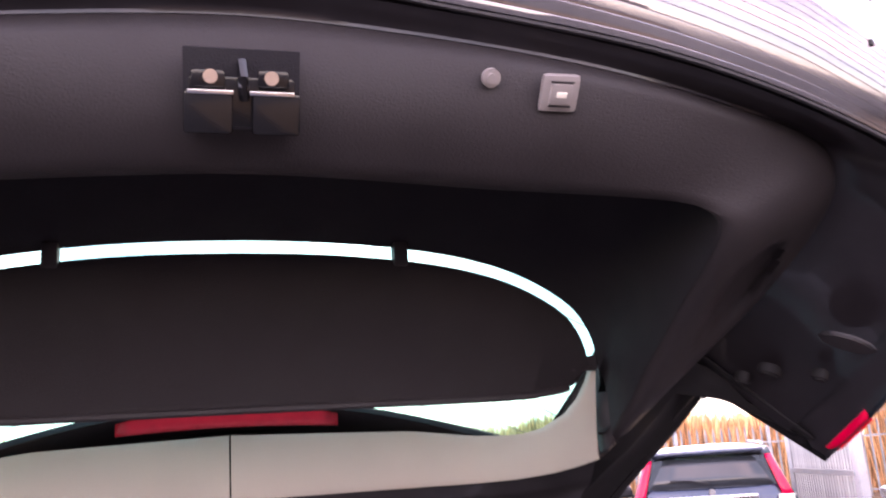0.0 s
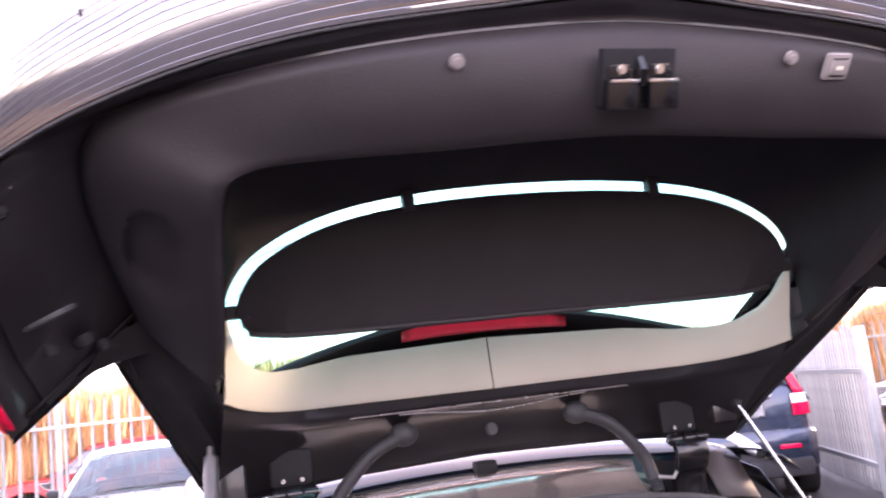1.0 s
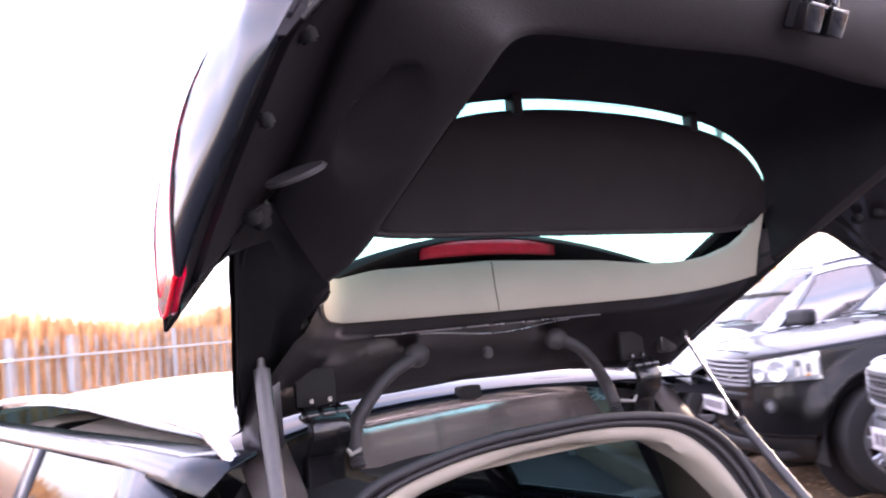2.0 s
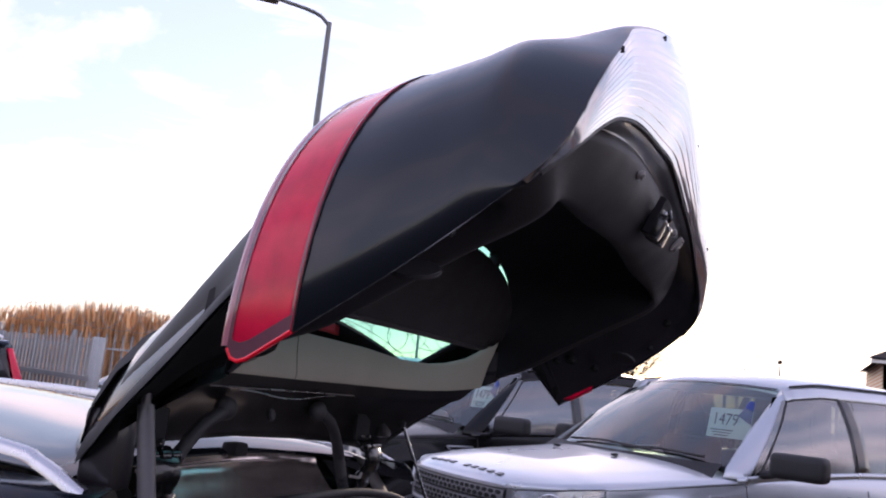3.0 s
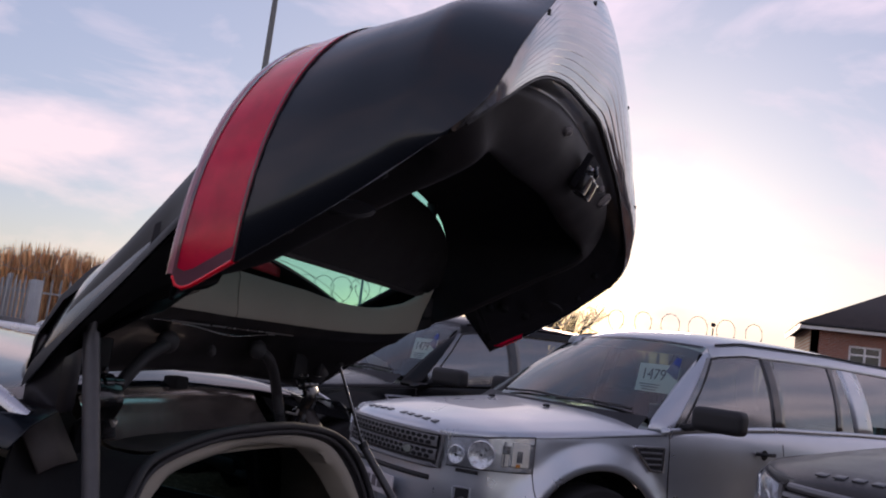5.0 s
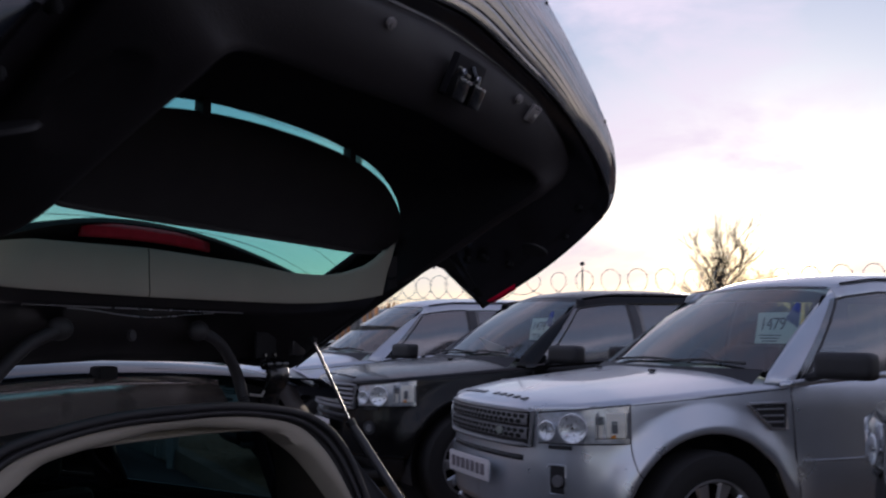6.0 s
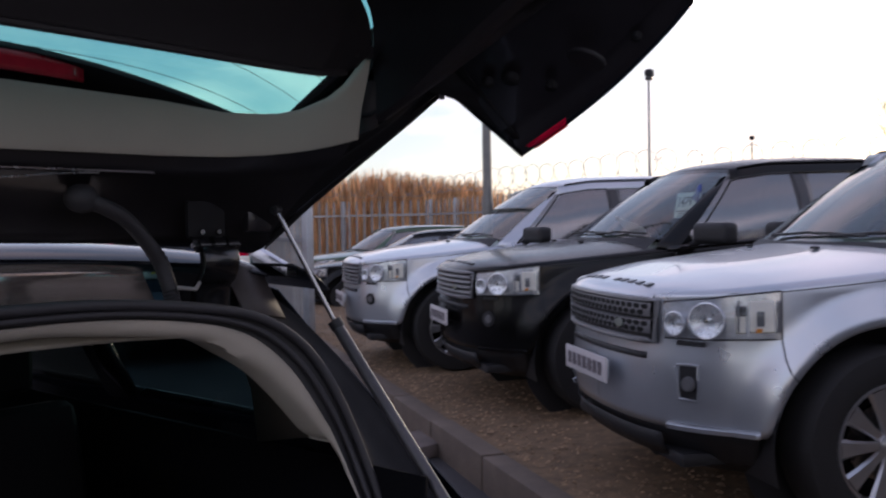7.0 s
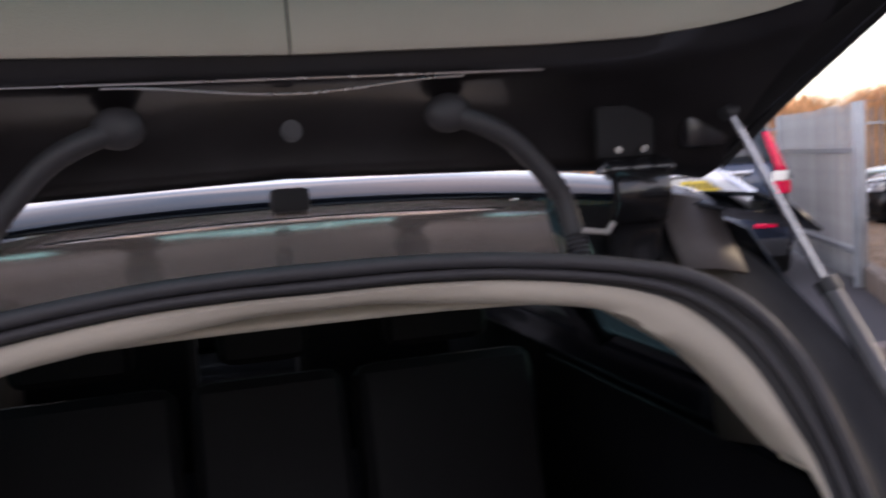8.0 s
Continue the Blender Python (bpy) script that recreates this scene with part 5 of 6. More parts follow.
            for row_, dh in ((0, .013), (1, -.013)):
                for k in range(20 - row_):
                    c = -.45 + .047 * k + .0235 * row_
                    hexa = [(-.021, 0), (-.012, .0105), (.012, .0105), (.021, 0), (.012, -.0105), (-.012, -.0105)]
                    if abs(c) < .445:
                        rim_ = [holes.verts.new(fw(c + q, hh + dh + z_, .0262)) for q, z_ in hexa]
                        back = [holes.verts.new(fw(c + q * .9, hh + dh + z_ * .9, .0248)) for q, z_ in hexa]
                        holes.faces.new(rim_)
                        for j in range(6):
                            holes.faces.new([rim_[j], rim_[(j + 1) % 6], back[(j + 1) % 6], back[j]])
            tagged(part("grille_hole", holes, M_HOLE, gl, "dark hexagonal holes"), kind="stuff")
    else:
        for hh in (.915, .880, .845, .810):
            part("grille_bar", grid([[fw(w, hh + d, o) for d, o in ((.012, .004), (.010, .020), (-.004, .024), (-.010, .004))] for w in np.linspace(-.48, .48, 25)]), M_GRILLE, gl, "grey grille slat", 40)
    bd = disc(fw(.27, .838, .026), (1, .12, .05), .036, .010, 24, .003)
    bmesh.ops.scale(bd, vec=(1, 1, .55), verts=bd.verts, space=Matrix.Translation(-fw(.27, .838, .026)))
    part("badge", bd, M_BADGE, gl, "small oval green badge")
    # bumper intake, plate
    part("intake", grid([[fw(w, h, .004) for h in (.30, .34, .40)] for w in np.linspace(-.50, .50, 25)]), M_BLACKPLASTIC, root, "black lower intake", 30, .004)
    part("bumper_slot", grid([[fw(w, h, .003) for h in (.700, .712, .728)] for w in np.linspace(-.44, .44, 25)]), M_BLACKPLASTIC, root, "", 30, .004)
    plt = part("number_plate", box(-.014, 0, .625, .010, .52, .112, .004), M_PLATEWHITE, root, "white number plate with blank bars")
    text_bars(plt, 7, -.007, -.225, .225, .597, .654, M_PLATEGREY)
    part("plate_mount", box(-.030, 0, .625, .03, .44, .08, .004), lower, root)
    # windscreen, roof
    part("windscreen", grid([[ws(q, f) for q in np.linspace(-1, 1, 17)] for f in np.linspace(0, 1.05, 9)]), M_CLEAR, root, "clear windscreen", 60).visible_shadow = False
    part("cowl", grid([[ws(q, f) + Vector((.03 - .06 * f, 0, -.006 + .006 * f)) for q in np.linspace(-.99, .99, 17)] for f in (-.12, -.04, .0, .03)]), M_BLACKPLASTIC, root, "", 60)
    part("screen_header", grid([[ws(q, f) + Vector((0, 0, .003)) for q in np.linspace(-.97, .97, 17)] for f in (1.02, 1.035, 1.05)]), M_BLACKGLOSS, root, "", 60)
    part("wiper", tube([ws(-.55, .03) + Vector((.01, 0, .02)), ws(-.1, .06) + Vector((0, 0, .02)), ws(.45, .035) + Vector((.01, 0, .02))], .008, 6), M_BLACKPLASTIC, root, "black wiper")
    part("wiper", tube([ws(.2, .03) + Vector((.01, 0, .02)), ws(.5, .06) + Vector((0, 0, .02)), ws(.86, .035) + Vector((.01, 0, .02))], .008, 6), M_BLACKPLASTIC, root, "black wiper")
    ur = [-1.96, -2.04, -2.15, -2.4, -2.8, -3.2, -3.6, -4.0, -4.2, -4.34]
    hr = [1.642, 1.682, 1.714, 1.743, 1.757, 1.756, 1.744, 1.718, 1.696, 1.665]
    part("roof", grid([[(u - .10 * abs(q) ** 2 * (1 if u > -1.9 else max(0, 1 + (u + 1.9) * 2)), q * pl(-u, [1.86, 2.2, 3.5, 4.34], [.615, .645, .66, .635]), h - .055 * abs(q) ** 3) for q in np.linspace(-1, 1, 19)] for u, h in zip(ur, hr)]), paint, root, "", 60, .02)
    part("tail_panel", grid([[(u, w, h) for w in np.linspace(-1, 1, 9) for u, h in ()] or [(pl(h, [1.10, 1.64], [-4.455, -4.33]), w * pl(h, [1.10, 1.64], [.86, .63]), h) for w in np.linspace(-1, 1, 9)] for h in (1.10, 1.2, 1.4, 1.55, 1.64)]), M_TINT, root, "", 60)
    # interior
    part("headlining", grid([[(u, q * .56, h - .045 - .03 * abs(q) ** 3) for q in np.linspace(-1, 1, 9)] for u, h in zip(ur[2:], hr[2:])]), M_DARKIN, root, "", 60)
    part("dashboard", box(-1.55, 0, 1.00, .55, 1.45, .18, .06, None, None, 3), M_DARKIN, root)
    for w in (-.36, .36):
        st = part("seat", box(-2.30, w, .98, .16, .46, .60, .06, None, None, 3), M_SEAT, root, "dark seat")
        part("headrest", box(-2.33, w, 1.37, .09, .25, .16, .04, None, None, 3), M_SEAT, st)
    part("rear_bench", box(-3.1, 0, .98, .16, 1.25, .55, .06, None, None, 3), M_SEAT, root)
    part("cabin_floor", box(-2.6, 0, .42, 3.2, 1.5, .05), M_DARKIN, root)
    part("under_tray", box(-2.2, 0, .30, 4.0, 1.2, .06, .02), M_BLACKPLASTIC, root)
    part("steering_wheel", tube([(-1.92 + .05 * math.sin(6.28318 * k / 24), -.37 + .18 * math.cos(6.28318 * k / 24), 1.08 + .17 * math.sin(6.28318 * k / 24)) for k in range(25)], .014, 8, None, False), M_SEAT, root)
    if card and grille == "bars":
        part("paper_sheet", box(0, 0, 0, .22, .30, .003, 0, Matrix.Translation((-1.50, .18, 1.21)) @ Matrix.Rotation(radians(-42), 4, "Y") @ Matrix.Rotation(radians(25), 4, "Z")), M_PLATEWHITE, root, "white sheet of paper behind the windscreen")
    if card:
        ey, ez = Vector((0, 1, 0)), Vector((-.2, 0, .98))
        ex = ey.cross(ez).normalized()
        cm = Matrix.Translation((-1.785, .44, 1.392)) @ Matrix(((ex.x, ey.x, ez.x, 0), (ex.y, ey.y, ez.y, 0), (ex.z, ey.z, ez.z, 0), (0, 0, 0, 1)))
        cd = part("price_card", box(0, 0, 0, .003, .34, .185, 0, cm), M_PAPER, root, "pale blue price card inside the windscreen")
        tri_ = bmesh.new()
        vs = [cm @ Vector((.004, y_, z_)) for y_, z_ in ((.06, .05), (.168, .0), (.168, .14), (.13, .15))]
        tri_.faces.new([tri_.verts.new(v) for v in vs])
        part("card_corner", tri_, M_CARDBLUE, cd, "dark blue corner print", 35, .001)
        tcv = bpy.data.curves.new("price_number", "FONT")
        tcv.body, tcv.size, tcv.align_x, tcv.align_y, tcv.extrude = "1479", .105, "CENTER", "CENTER", .0006
        tob = new("price_number", tcv)
        tcv.materials.append(M_INK)
        tob.parent = cd
        tob.matrix_basis = cm @ Matrix.Translation((.004, -.035, .020)) @ Matrix(((0, 0, 1, 0), (1, 0, 0, 0), (0, 1, 0, 0), (0, 0, 0, 1)))
        for k in range(3):
            part("card_line", box(.003, -.05, -.045 - .017 * k, .001, .18 - .03 * k, .006, 0, cm), M_INK, cd)
    return root

ROWCARS = [("silver off-roader with a perforated grille and price card", M_SILVER, 3.024, .626, -219.2, "mesh", True, None),
           ("black off-roader with a slatted grey grille", M_BLACKPAINT, 4.390, 2.654, -217.2, "bars", True, None),
           ("silver off-roader with a slatted grey grille", M_SILVER, 5.30, 4.64, -217.0, "bars", False, None),
           ("wet dark off-roader with raindrops on its bonnet", M_DARKGREY, 1.54, -1.76, -222.5, "bars", False, None)]
for lab, pm, x, y, hd, gr, card, lw in ROWCARS:
    o = off_roader(lab, pm, x, y, .165 if y > 4 else .18, hd, gr, card, "row of parked off-roaders", lw)
    if y < -1:
        o.matrix_basis = o.matrix_basis @ Matrix.Diagonal((1.02, 1.02, 1.10, 1))

# ======== ground ========
def sheet(pts, z, bm=None):
    bm = bm or bmesh.new()
    bm.faces.new([bm.verts.new((x, y, z)) for x, y in pts])
    return bm
tagged(part("ground", sheet([(-1500, -1500), (1500, -1500), (1500, 1500), (-1500, 1500)], 0), M_ASPHALT), "dark worn tarmac yard", "ground", "", "structure")
GZ = .17
KD = Vector((.53, .848, 0)).normalized()      # along the kerb
KN = Vector((KD.y, -KD.x, 0))                 # towards the parked row
K0 = Vector((3.08, .98, 0))
def kp(a, n, z=0):
    p = K0 + KD * a + KN * n
    return Vector((p.x, p.y, z))

# raised gravel bed with its kerb
gb = bmesh.new()
rows_ = []
rg = random.Random(3)
for a in np.linspace(-9, 40, 60):
    rows_.append([kp(a, n, GZ + (rg.uniform(-.012, .012) if n > .05 else 0)) for n in (.06, .5, 1.0, 1.6, 2.4, 3.5, 6, 12, 30)])
tagged(part("gravel_bed", grid(rows_, gb), M_GRAVELBED), "brown gravel bed under the parked row", "gravel", "", "structure")
verts, faces = [], []
for k in range(15000):
    a, n = rg.uniform(-2.5, 9.5), .14 + 3.4 * rg.random() ** 1.3
    p = kp(a, n, GZ)
    r = rg.uniform(.006, .017) * (1.5 if rg.random() < .06 else 1)
    i = len(verts)
    an = rg.uniform(0, 6.28)
    ca, sa = math.cos(an) * r, math.sin(an) * r
    k2 = rg.uniform(.5, .9)
    verts += [(p.x + ca, p.y + sa, p.z + r * .2), (p.x - sa * k2, p.y + ca * k2, p.z + r * .1), (p.x - ca, p.y - sa, p.z + r * .25), (p.x + sa * k2, p.y - ca * k2, p.z), (p.x + ca * .2, p.y + sa * .3, p.z + r * .75)]
    faces += [(i, i + 1, i + 4), (i + 1, i + 2, i + 4), (i + 2, i + 3, i + 4), (i + 3, i, i + 4)]
me = bpy.data.meshes.new("gravel_stones")
me.from_pydata(verts, [], faces)
m_st = M_STONE
nt = m_st.node_tree
gm = nt.nodes.new("ShaderNodeNewGeometry")
hs_ = nt.nodes.new("ShaderNodeHueSaturation")
mr_ = nt.nodes.new("ShaderNodeMapRange")
mr_.inputs["To Min"].default_value, mr_.inputs["To Max"].default_value = .5, 1.35
nt.links.new(gm.outputs["Random Per Island"], mr_.inputs["Value"])
nt.links.new(mr_.outputs["Result"], hs_.inputs["Value"])
src = nt.nodes["Principled BSDF"].inputs["Base Color"].links[0].from_socket
nt.links.new(src, hs_.inputs["Color"])
nt.links.new(hs_.outputs["Color"], nt.nodes["Principled BSDF"].inputs["Base Color"])
me.materials.append(m_st)
tagged(new("gravel_stones", me), "loose brown gravel stones on the bed", "gravel", "", "stuff")
kerb = tagged(new("kerb"), "worn concrete edging kerb along the gravel", "kerb", "", "structure")
kb = box(0, 0, 0, .91, .14, .24, .012)
finish(kb)
kme = bpy.data.meshes.new("kerb_stone")
kb.to_mesh(kme)
kb.free()
kme.materials.append(M_KERB)
for k in range(-9, 18):
    o = new("kerb_stone", kme)
    o.parent = kerb
    p = kp(.92 * k, 0, .075 + rg.uniform(-.006, .006))
    o.matrix_basis = Matrix.Translation(p) @ Matrix.Rotation(math.atan2(KD.y, KD.x) + rg.uniform(-.01, .01), 4, "Z")
for cx, cy, L, Wd, an in ((4.45, 3.42, .74, .34, -4), (3.79, 2.23, .70, .36, -5)):
    s_ = part("paving_slab", box(0, 0, .045, L, Wd, .085, .010, Matrix.Translation((cx, cy, 0)) @ Matrix.Rotation(radians(an), 4, "Z")), M_SLAB)
    tagged(s_, "loose grey concrete slab lying against the kerb", "slab", "loose slabs")

# ---- palisade fences and gate ----
def pale_mesh(h):
    b = bmesh.new()
    pr = [(-.032, .012), (-.018, -.006), (.018, -.006), (.032, .012)]
    grid([[(x, y, z) for x, y in pr] for z in (.06, h - .10)] + [[(x * .35, y, h) for x, y in pr]], b)
    finish(b)
    m = bpy.data.meshes.new("pale")
    b.to_mesh(m)
    b.free()
    m.materials.append(M_GALV)
    return m
def palisade(name, label, cat, pts, h, step, kind="", posts=True):
    root = tagged(new(name), label, cat, "", kind)
    mesh = pale_mesh(h)
    for (x0, y0), (x1, y1) in zip(pts[:-1], pts[1:]):
        L = math.hypot(x1 - x0, y1 - y0)
        an = math.atan2(y1 - y0, x1 - x0)
        n = int(L / step)
        for k in range(n):
            f = (k + .5) / n
            o = new("pale", mesh)
            o.parent = root
            o.matrix_basis = Matrix.Translation((x0 + (x1 - x0) * f, y0 + (y1 - y0) * f, rg.uniform(-.01, .01))) @ Matrix.Rotation(an, 4, "Z")
        for z in (.35, h - .45):
            part("rail", box(0, 0, 0, L, .05, .05, 0, Matrix.Translation(((x0 + x1) / 2, (y0 + y1) / 2, z)) @ Matrix.Rotation(an, 4, "Z") @ Matrix.Translation((0, .035, 0))), M_GALV, root)
        if posts:
            for k in range(max(1, int(L / 2.75)) + 1):
                f = min(1, k * 2.75 / L)
                part("post", box(x0 + (x1 - x0) * f, y0 + (y1 - y0) * f, h / 2, .10, .06, h, .004, None), M_GALV, root)
    return root
FENCE = [(19.0, -9.0), (17.6, -2.0), (16.4, 6.4), (19.5, 15.5), (17.5, 20.0), (9.0, 20.5), (2.5, 18.2), (-3.0, 14.6), (-7.5, 13.6), (-13.0, 13.2)]
palisade("palisade_fence", "grey galvanised palisade fence round the yard", "fence", FENCE, 2.25, .235, "structure")
gate = palisade("palisade_gate", "open galvanised palisade gate", "gate", [(6.02, 5.86), (7.34, 8.75)], 1.77, .118, "", False)
for x, y in ((6.02, 5.86), (7.34, 8.75)):
    part("gate_post", box(x, y, .89, .09, .09, 1.78, .006), M_GALV, gate)
# razor wire in loops above the right-hand run
def coil(pts, z, r, pitch):
    path = []
    for (x0, y0), (x1, y1) in zip(pts[:-1], pts[1:]):
        L = math.hypot(x1 - x0, y1 - y0)
        n = int(L / pitch * 20)
        dx, dy = (x1 - x0) / L, (y1 - y0) / L
        for k in range(n):
            a = 6.28318 * k / 20
            rr = r * (1 + .12 * math.sin(k * .037) + .08 * math.sin(k * .011 + 1))
            s_ = L * k / n
            path.append((x0 + dx * (s_ + .20 * r * math.cos(a)) - dy * rr * .40 * math.cos(a) + dx * rr * .85 * math.cos(a), y0 + dy * (s_ + .20 * r * math.cos(a)) + dx * rr * .40 * math.cos(a) + dy * rr * .85 * math.cos(a), z + rr * math.sin(a)))
    return path
cp = coil(FENCE[1:5], 2.66, .28, .56)
wire = tagged(part("razor_wire", tube(cp, .007, 4), M_GALV), "coiled razor wire along the fence top", "wire")
bb_ = bmesh.new()
for p in cp[::2]:
    box(p[0], p[1], p[2], .035, .035, .012, 0, None, bb_)
tagged(part("wire_barb", bb_, M_GALV, wire), kind="stuff")

# ---- reeds and scrub behind the fence ----
def reeds(name, pts, h, n, seed):
    r = random.Random(seed)
    v, f = [], []
    segs = list(zip(pts[:-1], pts[1:]))
    Ls = [math.hypot(b[0] - a[0], b[1] - a[1]) for a, b in segs]
    for k in range(n):
        (x0, y0), (x1, y1) = r.choices(segs, Ls)[0]
        t_ = r.random()
        ox = r.random() ** 1.5 * 4.0
        an = math.atan2(y1 - y0, x1 - x0)
        x, y = x0 + (x1 - x0) * t_ + math.sin(an) * ox, y0 + (y1 - y0) * t_ - math.cos(an) * ox
        hh = h * r.uniform(.72, 1.06) * (1 + .07 * math.sin(x * .7) + .05 * math.sin(y * 1.1))
        lx, ly = r.uniform(-.28, .28), r.uniform(-.28, .28)
        w = r.uniform(.006, .015)
        a = r.uniform(0, 3.14)
        ca, sa = math.cos(a) * w, math.sin(a) * w
        i = len(v)
        v += [(x - ca, y - sa, 0), (x + ca, y + sa, 0), (x + lx * .5 + ca, y + ly * .5 + sa, hh * .6), (x + lx * .5 - ca, y + ly * .5 - sa, hh * .6), (x + lx, y + ly, hh)]
        f += [(i, i + 1, i + 2, i + 3), (i + 3, i + 2, i + 4)]
        if r.random() < .55:     # plume
            i = len(v)
            pw = w * 2.6
            px, py = x + lx * .85, y + ly * .85
            v += [(px - math.cos(a) * pw, py - math.sin(a) * pw, hh * .90), (px + math.cos(a) * pw, py + math.sin(a) * pw, hh * .92), (px + lx * .35, py + ly * .35, hh * 1.10), (px, py, hh * .82)]
            f += [(i, i + 2, i + 1), (i, i + 1, i + 3)]
    m = bpy.data.meshes.new(name)
    m.from_pydata(v, [], f)
    m.materials.append(M_REED)
    return tagged(new(name, m), "tall dry orange-brown reeds behind the fence", "reeds", "", "stuff")
RB = [(20.5, 4.0), (21.0, 15.0), (19.0, 21.5), (9.0, 22.0), (2.0, 19.8), (-3.2, 16.2), (-8, 15.0), (-16, 14.6)]
nt = M_REED.node_tree
gm = nt.nodes.new("ShaderNodeNewGeometry")
hv = nt.nodes.new("ShaderNodeHueSaturation")
mr2 = nt.nodes.new("ShaderNodeMapRange")
mr2.inputs["To Min"].default_value, mr2.inputs["To Max"].default_value = .45, 1.6
nt.links.new(gm.outputs["Random Per Island"], mr2.inputs["Value"])
nt.links.new(mr2.outputs["Result"], hv.inputs["Value"])
nt.links.new(nt.nodes["Principled BSDF"].inputs["Base Color"].links[0].from_socket, hv.inputs["Color"])
nt.links.new(hv.outputs["Color"], nt.nodes["Principled BSDF"].inputs["Base Color"])
reeds("reed_bed", [RB[1], RB[2], RB[3], RB[4]], 2.62, 42000, 5)
reeds("reed_bed", [RB[4], RB[5], RB[6], RB[7]], 2.48, 27000, 6)
reeds("reed_bed", [RB[0], RB[1]], 2.1, 9000, 7)
bk = []
for k, (x, y) in enumerate(RB):
    bk.append([(x * 1.12, y * 1.12 + .5, 0), (x * 1.14, y * 1.14 + .8, 1.2), (x * 1.2, y * 1.2 + 1.5, 1.75 if k else 1.0)])
fine_rows = []
for a, b in zip(bk[:-1], bk[1:]):
    for q in range(8):
        fine_rows.append([Vector(lerp(p0, p1, q / 8)) + Vector((0, 0, rg.uniform(-.12, .18) if p0[2] > .5 else 0)) for p0, p1 in zip(a, b)])
tagged(part("scrub_bank", grid(fine_rows), M_REEDBACK), "brown scrub bank behind the reeds", "scrub", "", "stuff")

# ---- posts, lamp, camera pole ----
lp = thing("lamp_post", "tall grey tapered street lamp post", "street lamp")
part("post", tube([(6.865, 4.008, 0), (6.865, 4.008, 1.2), (6.865, 4.008, 5.72)], [.055, .052, .030], 14), M_POST, lp)
part("arm", tube(smooth_path([(6.865, 4.008, 5.68), (6.754, 4.144, 5.80), (6.454, 4.494, 5.86)], 8), .022, 10), M_POST, lp)
part("lantern", box(6.334, 4.634, 5.85, .42, .14, .09, .03, Matrix.Translation((6.334, 4.634, 5.85)) @ Matrix.Rotation(radians(130), 4, "Z") @ Matrix.Translation((-6.334, -4.634, -5.85))), M_POST, lp, "grey lantern head")
part("post_loop", tube([(6.865 + .07 * math.cos(k * .5), 3.974, 3.95 + .10 * math.sin(k * .5)) for k in range(13)], .006, 6), M_TWIG, lp)
cc = thing("camera_pole", "slim pale pole with a surveillance camera on top", "camera pole")
part("pole", tube([(10.689, 4.054, 0), (10.689, 4.054, 3.42)], [.026, .018], 12), M_GALV, cc)
part("camera_head", box(10.66, 4.03, 3.50, .11, .11, .10, .025), M_BLACKPLASTIC, cc, "dark camera head")
part("camera_dome", disc((10.66, 4.03, 3.43), (0, 0, 1), .06, .05, 16, .012), M_BLACKGLOSS, cc)
for x, y, h in ((21.8, 6.7, 3.55), (24.0, -1.0, 3.3)):
    t_ = thing("yard_lamp", "small lamp on a thin pole beyond the fence", "lamp post", "far yard lamps")
    part("pole", tube([(x, y, 0), (x, y, h - .1)], .022, 8), M_POST, t_)
    part("head", disc((x, y, h), (0, 0, 1), .065, .11, 12, .02), M_BLACKPLASTIC, t_)

# ---- bare tree ----
def bare_tree(x, y, h, seed):
    r = random.Random(seed)
    root = thing("bare_tree", "small bare winter tree beyond the fence", "tree")
    b = bmesh.new()
    b2 = bmesh.new()
    def grow(p, d, L, rad, lev):
        q = p + d * L * .5 + Vector((r.uniform(-.06, .06), r.uniform(-.06, .06), 0)) * L
        e = p + d * L + Vector((r.uniform(-.1, .1), r.uniform(-.1, .1), r.uniform(0, .12))) * L
        tube([p, q, e], [rad, rad * .8, rad * .6], 6 if lev < 2 else 4, b if lev < 2 else b2, False)
        if lev < 6:
            for k in range(4 if lev < 3 else 3):
                nd = (d + Vector((r.uniform(-1, 1), r.uniform(-1, 1), r.uniform(.0, .6))) * .80).normalized()
                grow(p.lerp(e, r.uniform(.45, 1)), nd, L * r.uniform(.60, .84), rad * .61, lev + 1)
    grow(Vector((x, y, 0)), Vector((0, 0, 1)), h * .33, .06, 0)
    part("trunk", b, M_TWIG, root)
    part("crown", b2, M_TWIG, root, "fine bare twigs")
bare_tree(24.3, 3.85, 5.3, 11)

# ---- brick house ----
def brick_mat():
    m = M_BRICK
    n, l = m.node_tree.nodes, m.node_tree.links
    bt = n.new("ShaderNodeTexBrick")
    co = n.new("ShaderNodeTexCoord")
    sp, cb = n.new("ShaderNodeSeparateXYZ"), n.new("ShaderNodeCombineXYZ")
    l.new(co.outputs["Object"], sp.inputs["Vector"])
    l.new(sp.outputs["Y"], cb.inputs["X"])
    l.new(sp.outputs["Z"], cb.inputs["Y"])
    l.new(cb.outputs["Vector"], bt.inputs["Vector"])
    bt.inputs["Scale"].default_value = 1.0
    bt.inputs["Brick Width"].default_value, bt.inputs["Row Height"].default_value, bt.inputs["Mortar Size"].default_value = .225, .075, .010
    bt.inputs["Color1"].default_value, bt.inputs["Color2"].default_value, bt.inputs["Mortar"].default_value = (.34, .12, .075, 1), (.24, .085, .055, 1), (.36, .30, .26, 1)
    l.new(bt.outputs["Color"], n["Principled BSDF"].inputs["Base Color"])
brick_mat()
house = thing("house", "red brick house with a dark tiled hipped roof", "house")
HX, HY0, HY1, HE = 37.0, -4.72, -20.0, 4.62
wl_ = bmesh.new()
